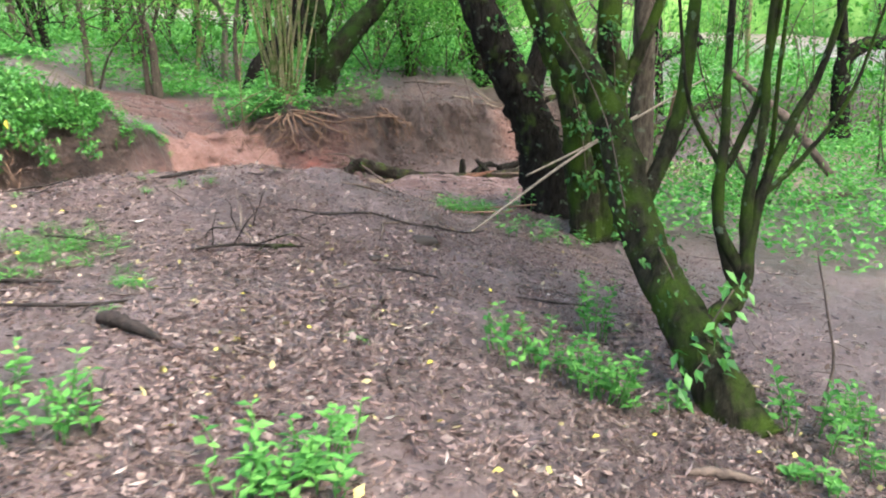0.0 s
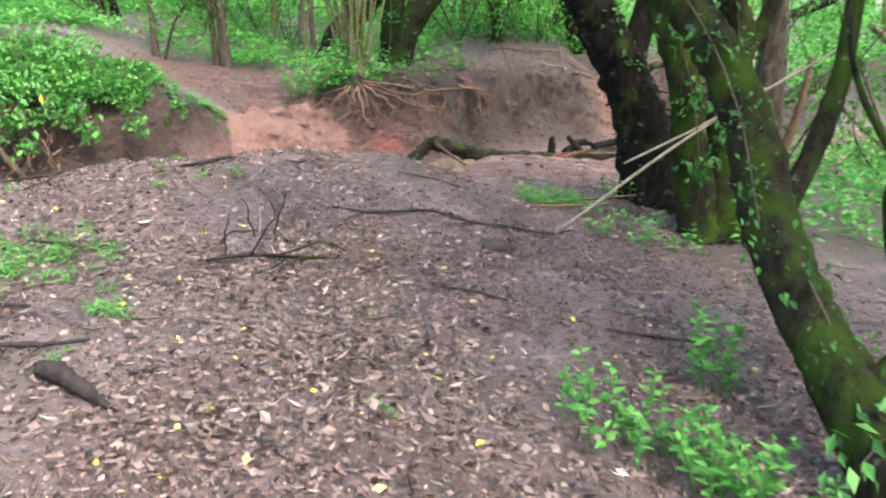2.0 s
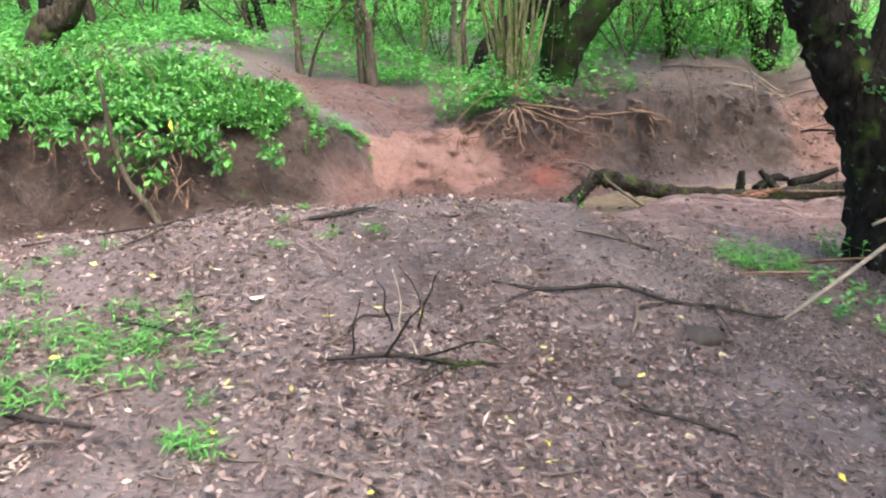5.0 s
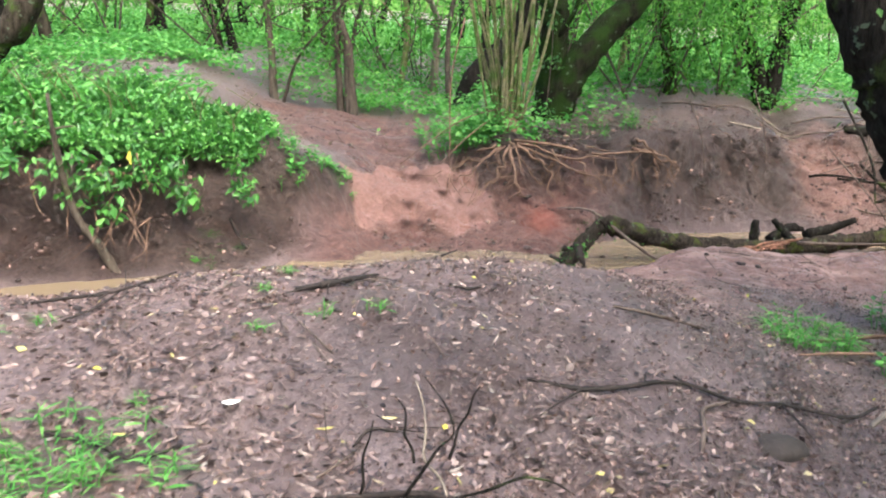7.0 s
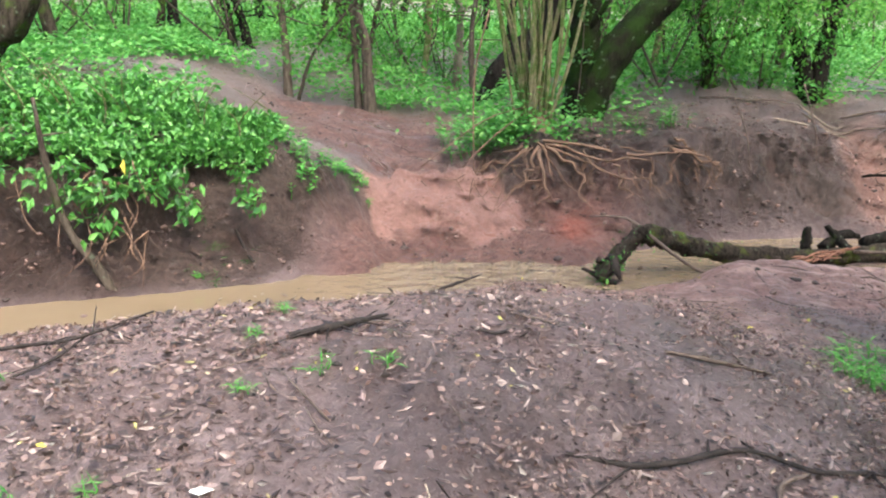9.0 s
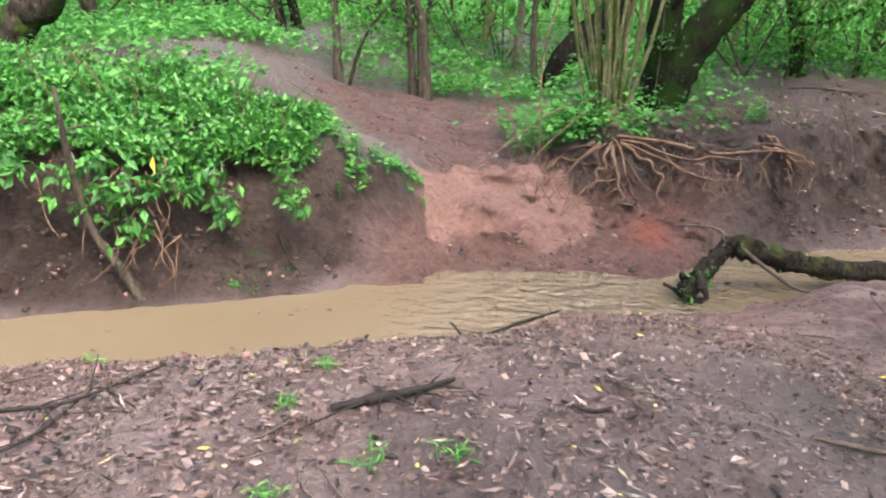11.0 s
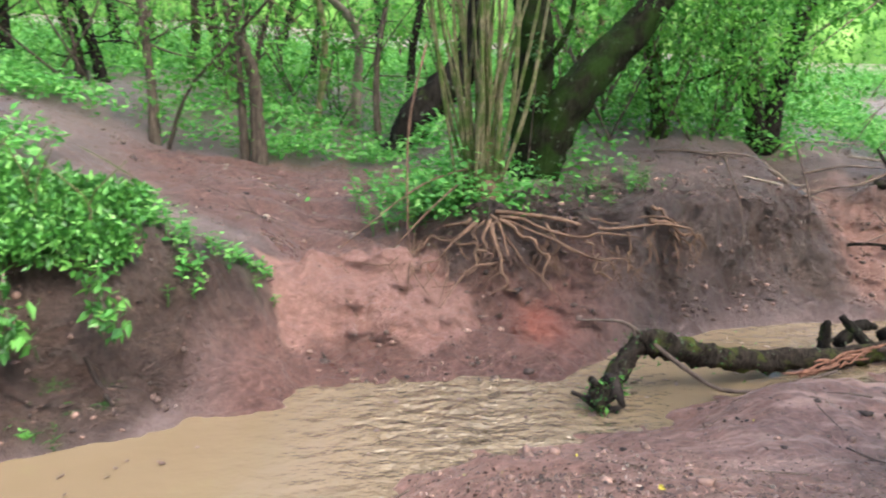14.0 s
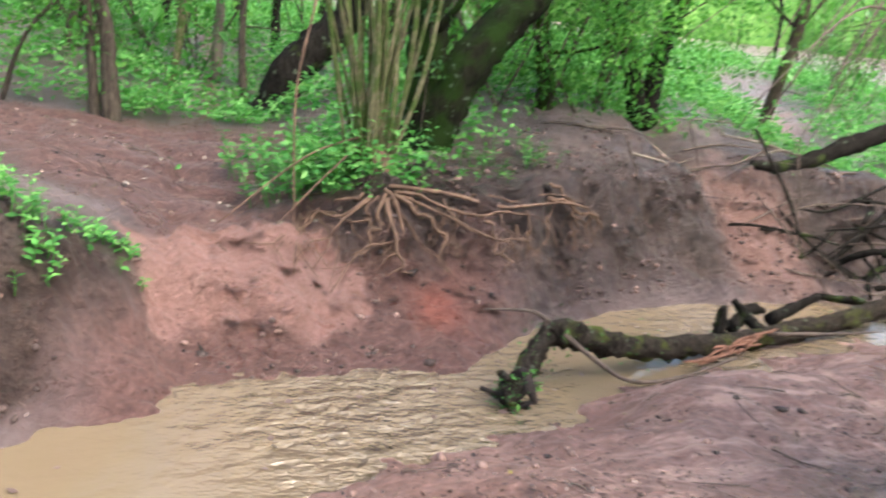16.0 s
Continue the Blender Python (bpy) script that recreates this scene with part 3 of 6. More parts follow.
TREE_A = [(2.46, 3.6, -0.37), (2.31, 3.95, -0.03), (2.25, 4.3, 0.22), (2.21, 4.6, 0.52), (2.16, 4.9, 1.0), (2.03, 5.05, 1.3), (1.88, 5.2, 1.59)]
bearing_tree("leaning_tree", "leaning moss-covered tree with several dark thin stems and lichen", [(up(up(TREE_A, -0.3, 0.3, 2.6), -0.3, 0.5, 5.0), [0.16, 0.13, 0.12, 0.125, 0.105, 0.1, 0.09, 0.07, 0.03])],
             [(up([(2.63, 4.2, -0.05), (2.78, 4.3, 0.17), (2.64, 4.4, 0.5), (2.68, 4.5, 1.05), (2.71, 4.6, 1.43)], 0, 0.1, 3.4), [0.045, 0.042, 0.035, 0.029, 0.024, 0.01]),
              (up([(2.45, 4.1, 0.0), (2.78, 4.3, 0.17), (2.81, 4.4, 0.61), (2.92, 4.5, 1.11), (2.96, 4.6, 1.6)], 0.1, 0.1, 3.6), [0.045, 0.048, 0.037, 0.029, 0.024, 0.01]),
              (up([(2.77, 4.3, 0.2), (2.89, 4.4, 0.64), (3.11, 4.5, 1.08), (3.36, 4.6, 1.49)], 0.4, 0.1, 3.0), [0.042, 0.034, 0.028, 0.022, 0.01]),
              (up([(2.74, 4.29, 0.1), (2.69, 4.38, 0.3), (2.66, 4.5, 0.68), (2.83, 4.6, 0.92), (2.97, 4.6, 1.43)], 0.2, 0.1, 3.2), [0.03, 0.03, 0.028, 0.024, 0.02, 0.01]),
              (up([(2.76, 4.3, 0.15), (2.86, 4.45, 0.5), (3.02, 4.55, 0.85), (3.05, 4.6, 1.5)], 0.1, 0.1, 3.0), [0.022, 0.02, 0.016, 0.013, 0.006]),
              (up([(2.89, 4.4, 0.64), (3.2, 4.45, 0.9), (3.5, 4.5, 1.3)], 0.3, 0.1, 2.2), [0.02, 0.016, 0.012, 0.006]),
              (up([(2.68, 4.5, 0.8), (2.5, 4.6, 1.15), (2.42, 4.65, 1.6)], -0.1, 0.1, 2.6), [0.018, 0.014, 0.011, 0.006]),
              (up([(2.21, 4.6, 0.5), (2.5, 4.8, 0.95), (2.62, 4.9, 1.5)], 0.2, 0.3, 3.5), [0.06, 0.05, 0.04, 0.02])],
             # Crowns seeded 11, 12 and 14 are added out of view to shade the ground.
             mat_bark_moss, leaf=crown(2.6, 5.0, 4.6, 0.7, 900, 0.13, 1) + crown(3.3, 3.7, 3.9, 0.9, 3600, 0.14, 11) + crown(3.8, 2.2, 4.0, 1.0, 2600, 0.14, 12) + crown(5.2, 5.6, 3.9, 1.1, 2000, 0.15, 14))
def climber(label, spots, n, size, seed, mat):
    g = np.random.default_rng(seed)
    base = np.array(spots[0], float)
    ob = thing("climbing_vine", tuple(base), label, "vine")
    pos, way = [], []
    for sp in spots:
        m = n // len(spots)
        pos.append(np.array(sp) - base + g.normal(0, 0.06, (m, 3)))
        way.append(np.stack([g.normal(0, 0.6, m), g.normal(-0.7, 0.3, m), g.normal(-0.5, 0.4, m)], 1))
    part("leaves", leaves_mesh("leaves", np.vstack(pos), np.vstack(way), g.uniform(0.6, 1.2, len(np.vstack(pos))) * size, g, mat, LEAF, 0.4), ob)
    p = np.array(spots) - base
    part("stem", limb_mesh("stem", [tube(p, [0.005, 0.004, 0.003], 12, 5)], mat_stick), ob)


climber("green climbing vine with heart-shaped leaves on the leaning trunk", [(2.42, 3.82, 0.28), (2.28, 3.8, 0.05), (2.32, 3.78, -0.02), (2.17, 3.7, -0.12)], 52, 0.09, 171, mat_bush)
climber("small grey-green vine leaves clinging to the trunk", [(2.13, 4.5, 0.45), (2.1, 4.6, 0.7), (2.07, 4.75, 1.0), (1.98, 4.92, 1.3), (1.85, 5.08, 1.55)], 210, 0.045, 172, mat_vine)
climber("small grey-green vine leaves clinging to the trunk", [(2.27, 4.1, 0.2), (2.2, 4.25, 0.4), (2.3, 3.95, 0.05)], 60, 0.05, 173, mat_vine)
climber("small green vine leaves on the mossy trunk", [(2.9, 7.05, 0.3), (2.8, 7.05, 0.8), (2.65, 7.1, 1.3), (2.5, 7.15, 1.6)], 200, 0.075, 174, mat_vine)
climber("small green vine leaves on the mossy trunk", [(3.1, 7.1, 0.5), (3.12, 7.1, 1.1), (3.05, 7.1, 1.6)], 120, 0.075, 175, mat_vine)
climber("small green vine leaves on the dark trunk", [(2.62, 7.95, 1.0), (2.45, 7.95, 1.3), (2.3, 7.95, 1.6)], 80, 0.075, 176, mat_vine)
climber("small green vine leaves on the forked trunk", [(0.9, 12.25, 0.7), (0.93, 12.3, 1.2), (0.93, 12.35, 1.6)], 110, 0.06, 177, mat_vine)
bearing_tree("crooked_tree", "crooked dark tree in the bright grass", [([(8.38, 11.0, 0.3), (8.28, 11.0, 1.21), (8.6, 11.0, 1.5), (9.3, 11.0, 1.7), (10.0, 11.2, 3.0)], [0.13, 0.11, 0.1, 0.08, 0.03])], [([(8.3, 11.0, 1.2), (8.1, 11.0, 2.2), (7.8, 11.2, 4.0)], [0.09, 0.06, 0.02])], mat_bark_dark, leaf=crown(8.8, 11.3, 4.2, 1.1, 900, 0.15, 9))
bearing_tree("dark_tree", "dark leaning tree trunk with patches of moss", [(up(up([(2.96, 8.1, -0.12), (2.8, 8.1, 0.48), (2.59, 8.1, 0.92), (2.39, 8.1, 1.28), (2.2, 8.1, 1.64)], -0.7, 0.2, 3.2), -0.5, 0.3, 5.4), [0.27, 0.21, 0.19, 0.18, 0.165, 0.11, 0.05])],
             [([(2.65, 8.1, 0.85), (2.85, 8.3, 1.5), (3.0, 8.5, 2.6), (3.1, 8.8, 4.2)], [0.12, 0.1, 0.07, 0.02])], mat_bark_dark, leaf=crown(1.8, 9.2, 5.0, 1.1, 1700, 0.14, 2))
bearing_tree("mossy_tree", "green mossy tree with two stems from one base", [(up(up([(3.01, 7.2, -0.2), (2.86, 7.2, 0.53), (2.73, 7.2, 1.05), (2.49, 7.3, 1.63)], -0.5, 0.2, 3.0), -0.2, 0.2, 5.0), [0.15, 0.12, 0.11, 0.1, 0.07, 0.03]),
             (up(up([(3.2, 7.25, -0.18), (3.15, 7.3, 0.51), (3.2, 7.3, 1.2), (3.11, 7.3, 1.64)], 0.1, 0.2, 3.2), 0.2, 0.2, 5.3), [0.17, 0.13, 0.11, 0.1, 0.08, 0.04])],
             [([(3.05, 7.2, 0.9), (2.75, 7.1, 1.5), (2.3, 7.0, 2.4)], [0.06, 0.05, 0.02]), ([(3.18, 7.3, 0.9), (3.5, 7.3, 1.6), (3.9, 7.3, 2.8)], [0.07, 0.05, 0.02])],
             mat_bark_moss, leaf=crown(3.0, 7.4, 4.8, 1.0, 1700, 0.14, 3))
bearing_tree("slim_tree", "slim grey-brown tree behind the mossy trunks", [(up(up([(3.77, 7.8, -0.1), (3.72, 7.8, 0.94), (3.68, 7.8, 1.66)], 0, 0.2, 3.2), 0.3, 0.2, 5), [0.13, 0.11, 0.1, 0.07, 0.03])], [],
             mat_bark_grey, leaf=crown(3.8, 8.2, 4.8, 0.9, 1300, 0.14, 4))
V_TREE = [(0.93, 12.45, 0.55), (0.97, 12.5, 1.11), (0.96, 12.55, 1.63), (0.93, 12.6, 1.9)]
bearing_tree("forked_tree", "forked dark mossy tree standing behind exposed roots", [(up(up(V_TREE, -0.2, 0.3, 3.4), -0.3, 0.3, 6.0), [0.18, 0.155, 0.145, 0.14, 0.11, 0.05]),
             (up(up([(0.95, 12.4, 0.58), (1.18, 12.4, 1.1), (1.52, 12.45, 1.55), (1.88, 12.55, 1.95)], 0.8, 0.2, 3.2), 0.7, 0.2, 5.4), [0.18, 0.165, 0.15, 0.13, 0.09, 0.03])],
             [([(1.0, 12.42, 1.45), (1.15, 12.3, 1.75), (1.2, 12.25, 2.2)], [0.03, 0.024, 0.012]), ([(1.3, 12.35, 1.35), (1.12, 12.2, 1.1), (1.05, 12.15, 0.95)], [0.012, 0.009, 0.004])], mat_bark_vee, leaf=crown(1.5, 12.9, 5.4, 1.4, 2400, 0.14, 5) + crown(2.3, 13.0, 1.9, 0.42, 1300, 0.055, 6) + crown(3.0, 13.4, 1.7, 0.5, 1500, 0.055, 66) + crown(2.6, 13.2, 2.3, 0.45, 2400, 0.06, 67) + crown(3.7, 13.9, 2.2, 0.55, 2600, 0.06, 68) + crown(4.9, 14.6, 2.6, 0.6, 2400, 0.07, 69))
bearing_tree("bent_dark_trunk", "dark bent leaning trunk in the undergrowth", [(up([(0.1, 15.0, 0.55), (0.24, 15.0, 0.85), (0.68, 15.2, 1.3), (0.86, 15.2, 1.81)], 0.1, 0.2, 4.5), [0.22, 0.2, 0.18, 0.13, 0.05])], [], mat_bark_dark, leaf=crown(1.0, 15.4, 5, 1.0, 1200, 0.15, 7))
bearing_tree("leaning_grey_tree", "leaning grey tree with pale lichen beside the bush", [(up([(-4.75, 11.5, 0.75), (-4.44, 11.5, 1.25), (-4.09, 11.5, 1.62)], 1.0, 0.3, 4.2), [0.17, 0.15, 0.13, 0.05])], [], mat_bark, leaf=crown(-3.4, 11.8, 5.0, 1.0, 1400, 0.15, 8))


def face_y(x, z, lo=10.9, hi=12.3):
    """Where the face of the far bank reaches the height z at x."""
    ys = np.linspace(lo, hi, 90)
    over = height(np.full(90, x), ys) > z
    return float(ys[np.argmax(over)]) if over.any() else hi


# ---- the coppice on the bank with its bare roots ----
def coppice():
    base = np.array(at_ground(0.52, 11.9))
    ob = thing("coppice_stump", tuple(base), "clump of pale shoots with bare reddish roots on the bank", "tree stump")
    g = np.random.default_rng(21)
    part("stump", limb_mesh("stump", [tube([(0, 0, -0.2), (0, 0, 0.02), (0.02, 0.02, 0.12)], [0.2, 0.17, 0.1], 8, 12, 0.12, g)], mat_root), ob)
    for i in range(30):
        a, r = g.uniform(0, 6.28), g.uniform(0.03, 0.17)
        h = g.uniform(1.3, 3.2)
        dx = h * (g.normal(-0.03, 0.1) if i % 5 else g.uniform(-0.45, 0.25))
        x0 = r * math.cos(a) + 0.12 * dx - 0.05
        p = [(x0, r * math.sin(a) * 0.6, -0.02), (x0 + dx * 0.45 + g.normal(0, 0.04), r * math.sin(a), h * 0.4), (x0 + dx * 0.9 + g.normal(0, 0.12), g.normal(0, 0.25), h)]
        part("shoot", limb_mesh("shoot", [tube(p, [g.uniform(0.01, 0.03), g.uniform(0.009, 0.02), 0.006], 10, 6, 0.05, g)], mat_shoot), ob)
    # bare roots that fan over the face of the bank
    hub = np.array([0.52, 11.75, 0.46])
    fans = [[(0.54, 11.75, 0.47), (1.02, 11.72, 0.41), (1.61, 11.66, 0.4), (2.02, 11.6, 0.36), (2.12, 11.6, 0.27)],
            [(0.56, 11.75, 0.44), (0.95, 11.68, 0.33), (1.35, 11.62, 0.34), (1.75, 11.6, 0.36)],
            [(0.49, 11.72, 0.46), (0.61, 11.55, 0.18), (0.36, 11.45, 0.14), (0.13, 11.36, -0.04)],
            [(0.53, 11.7, 0.44), (0.73, 11.55, 0.18), (0.97, 11.43, -0.05), (1.05, 11.4, -0.1)],
            [(0.41, 11.72, 0.42), (0.09, 11.6, 0.25), (-0.32, 11.5, 0.17)],
            [(0.45, 11.72, 0.42), (0.28, 11.58, 0.26), (0.02, 11.52, 0.2), (-0.2, 11.5, 0.08)],
            [(0.5, 11.7, 0.42), (0.42, 11.55, 0.2), (0.28, 11.48, 0.06)],
            [(0.56, 11.7, 0.42), (0.78, 11.58, 0.28), (0.88, 11.5, 0.12), (0.9, 11.48, 0.02)],
            [(0.6, 11.74, 0.42), (1.1, 11.64, 0.26), (1.3, 11.58, 0.2), (1.42, 11.55, 0.05)],
            [(1.15, 11.64, 0.3), (1.24, 11.56, 0.16), (1.3, 11.52, 0.0)],
            [(1.5, 11.63, 0.34), (1.52, 11.56, 0.16), (1.56, 11.54, 0.04)],
            [(0.36, 11.7, 0.42), (0.2, 11.6, 0.32), (-0.05, 11.55, 0.3)],
            [(0.5, 11.68, 0.4), (0.56, 11.52, 0.12), (0.62, 11.46, -0.03)]]
    fans += [[(0.6, 11.75, 0.46), (1.2, 11.7, 0.43), (1.75, 11.65, 0.42), (2.05, 11.6, 0.36)], [(1.7, 11.66, 0.42), (1.95, 11.6, 0.34), (2.25, 11.6, 0.2)],
             [(0.52, 11.7, 0.44), (0.5, 11.55, 0.25), (0.46, 11.48, 0.05)], [(0.9, 11.7, 0.4), (1.15, 11.6, 0.2), (1.5, 11.55, 0.14), (1.7, 11.55, 0.02)],
             [(1.75, 11.65, 0.5), (1.9, 11.6, 0.4), (2.0, 11.6, 0.2)], [(0.4, 11.72, 0.4), (0.12, 11.6, 0.15), (-0.08, 11.5, 0.05)]]
    for pts in fans:
        q = curve(pts, 9) + np.vstack([[0, 0, 0], g.normal(0, 0.024, (8, 3))])
        q[:, 1] = [face_y(a, c) - 0.1 - 0.05 * g.uniform() for a, _, c in q]
        q[1:-1, 1] = (q[:-2, 1] + q[1:-1, 1] + q[2:, 1]) / 3
        p = q - base
        th = g.uniform(0.004, 0.013)
        for k in g.integers(3, 9, 2):
            e = p[k] + (g.normal(0, 0.12), -0.02, -g.uniform(0.05, 0.16))
            part("rootlet", limb_mesh("rootlet", [tube([p[k], (p[k] + e) / 2 + g.normal(0, 0.02, 3), e], [th * 0.45, th * 0.35, 0.002], 7, 5)], mat_root), ob)
        part("root", limb_mesh("root", [tube(p, [th * 1.5, th, th * 0.45], 16, 7, 0.08, g)], mat_root), ob)
    for _ in range(44):
        x = g.uniform(-0.1, 2.2)
        z = g.uniform(0.2, 0.4)
        q = np.array([(x, 0, z), (x + g.normal(0, 0.08), 0, z - 0.1), (x + g.normal(0, 0.14), 0, z - g.uniform(0.15, 0.32))])
        q[:, 1] = [face_y(a, c) - 0.07 for a, _, c in q]
        p = q - base
        part("root", limb_mesh("root", [tube(p, [0.006, 0.005, 0.002], 8, 5, 0.08, g)], mat_root), ob)
    # long bent stems that arch down towards the sand
    for pts in ([(0.45, 11.85, 0.75), (0.0, 11.6, 0.62), (-0.55, 11.35, 0.22)], [(0.4, 11.85, 0.7), (0.05, 11.5, 0.45), (-0.28, 11.4, 0.1)],
                [(0.02, 11.75, 1.6), (-0.09, 11.6, 1.04), (-0.08, 11.5, 0.39), (-0.06, 11.4, 0.0)]):
        part("root", limb_mesh("root", [tube(np.array(pts) - base, [0.008, 0.007, 0.004], 16, 6, 0.05, g)], mat_root), ob)
    n = 2000
    pos = np.stack([g.normal(-0.12, 0.28, n), g.normal(-0.02, 0.16, n), np.abs(g.normal(0.0, 0.17, n)) - 0.1], 1)
    part("leaves", leaves_mesh("leaves", pos, g.normal(0, 1, (n, 3)) * (1, 1, 0.3) + (0, -0.5, 0), g.uniform(0.04, 0.085, n), g, mat_under), ob)


coppice()


# ---- the bush that hangs over the bank ----
def bush():
    g = np.random.default_rng(31)
    ob = thing("hanging_bush", at_ground(-3.0, 10.2), "dense bright green leafy bush spilling over the stream bank", "bush")
    base = np.array(ob.location)
    pos, way, size = [], [], []

    def sprigs(tip, axis, per, leaf):
        """Sprigs of leaves that radiate from the end of a shoot."""
        m = len(tip)
        axis = axis / np.linalg.norm(axis, axis=1)[:, None]
        for k in range(per):
            f = g.uniform(0, 1, (m, 1))
            pos.append(tip - axis * f * 0.13 + g.normal(0, 0.012, (m, 3)))
            d = g.normal(0, 1, (m, 3))
            d -= axis * (d * axis).sum(1)[:, None] * 0.7
            way.append(d / np.linalg.norm(d, axis=1)[:, None] + axis * (1.1 - f) + (0, 0, -0.15))
            size.append(leaf * g.uniform(0.6, 1.25, m))

    n = 3300
    x = g.uniform(-5.6, -1.66, n)
    t = g.uniform(0, 1, n) ** 1.15
    front = np.interp(x, BANK_X, TOP_Y) - 0.2 + 0.14 * waves(x, x * 0, 1.3, 35)
    y = front + t * np.interp(x, [-3.2, -1.75], [1.7, 0.55])
    gz = np.interp(x, BANK_X, TOP_Z) + 0.16 * t
    lump = 0.85 + 0.4 * waves(x, y, 0.8, 33) + 0.2 * waves(x, y, 2.0, 34)
    top = (0.30 * np.sin(np.clip(t, 0.04, 1) * 2.5) + 0.05) * lump * (1 - step(-3.6, -1.75, x) * 0.62)
    z = gz + np.clip(top, 0.03, 1) * g.uniform(0.3, 1.15, n) - 0.08 * g.uniform(0, 1, n) ** 1.5 * (t < 0.3)
    y = y - 0.12 * (t < 0.3)
    ax = np.stack([g.normal(0.05, 0.5, n), g.normal(-0.55, 0.5, n) * (1.2 - t), 0.25 + 0.9 * t + g.normal(0, 0.3, n)], 1)
    sprigs(np.stack([x, y, z], 1), ax, 14, 0.058)
    for vx, vy, top_z, length, m, wid in ((-2.12, 9.66, 0.45, 0.38, 150, 0.08), (-2.36, 9.52, 0.45, 0.2, 100, 0.12), (-2.66, 9.4, 0.45, 0.5, 190, 0.1), (-2.84, 9.33, 0.5, 0.32, 140, 0.14),
                                  (-3.3, 9.2, 0.52, 0.12, 90, 0.2), (-2.45, 9.5, 0.5, 0.22, 110, 0.2), (-3.8, 9.0, 0.55, 0.1, 80, 0.22), (-1.76, 9.9, 0.45, 0.32, 110, 0.07)):
        s = g.uniform(0, 1, m)
        s = s[: m // 8]
        m = len(s)
        tip = np.stack([vx + g.normal(0, wid, m) * (1 - 0.5 * s) + 0.1 * s, vy + g.normal(-0.06, 0.05, m), top_z - s * length], 1)
        sprigs(tip, np.stack([g.normal(0, 0.5, m), g.normal(-0.5, 0.3, m), g.normal(-0.6, 0.4, m)], 1), 7, 0.085)
        st = np.array([(vx, vy + 0.1, top_z), (vx + 0.04, vy, top_z - length * 0.5), (vx + 0.1, vy - 0.02, top_z - length)]) - base
        part("hanging_stem", limb_mesh("hanging_stem", [tube(st, [0.006, 0.005, 0.003], 8, 5)], mat_pale_stick), ob)
    part("leaves", leaves_mesh("leaves", np.vstack(pos) - base, np.vstack(way), np.concatenate(size), g, mat_bush), ob)
    for _ in range(40):
        x, y = g.uniform(-5, -1.85), 0
        y = float(np.interp(x, BANK_X, TOP_Y)) + g.uniform(-0.1, 1.0)
        b = np.array(at_ground(x, y)) - base
        part("stem", limb_mesh("stem", [tube([b, b + (g.normal(0, 0.08), -0.05, 0.2), b + (g.normal(0, 0.15), -0.15, 0.42)], [0.007, 0.006, 0.003], 6, 5)], mat_shoot), ob)
    yl = np.array([[-2.33, 9.22, 0.58]])
    leaf = new("yellow_leaf", leaves_mesh("yellow_leaf", yl * 0, np.array([[0.1, -0.3, -0.9]]), [0.11], g, mat_yellow))
    leaf.location = yl[0]
    tagged(leaf, "single yellow leaf caught in the green bush", "leaf")


bush()


# ---- fallen wood ----
def stick(name, label, pts, radii, mat, twigs=0, seed=1, category="stick", settle=True, sides=8, group=""):
    g = np.random.default_rng(seed)
    p = np.array(pts, float)
    if settle:
        p[:, 2] = [float(height(a, b)) + c for a, b, c in p]
    base = p[0].copy()
    ob = thing(name, tuple(base), label, category, group)
    if settle:
        radii = [r * 0.7 for r in radii]
        p[1:-1] += g.normal(0, 0.015, (len(p) - 2, 3)) * (1, 1, 0.2)
    part("stem", limb_mesh("stem", [tube(p - base, radii, 7 * len(p), sides, 0.12, g)], mat), ob)
    for _ in range(twigs):
        k = g.uniform(0.15, 0.95)
        c = curve(p, 21)[int(k * 20)] - base
        d = g.normal(0, 1, 3) * (0.8, 0.8, 0.25)
        d[2] = abs(d[2]) * 0.5
        ln = g.uniform(0.08, 0.22)
        part("twig", limb_mesh("twig", [tube([c, c + d * ln * 0.5, c + d * ln + (0, 0, -0.01)], [radii[-1] * 0.8, radii[-1] * 0.6, 0.002], 6, 5)], mat), ob)
    return ob


LOG = [(0.91, 10.02, -0.36), (0.99, 10.08, -0.27), (1.19, 10.27, -0.1), (1.32, 10.32, -0.08), (1.83, 10.45, -0.22), (2.48, 10.68, -0.31), (3.02, 10.85, -0.33), (3.75, 11.0, -0.28), (4.33, 11.12, -0.19), (4.77, 11.25, -0.09), (5.4, 11.45, 0.1), (6.2, 11.8, 0.35), (7.3, 12.4, 0.62)]


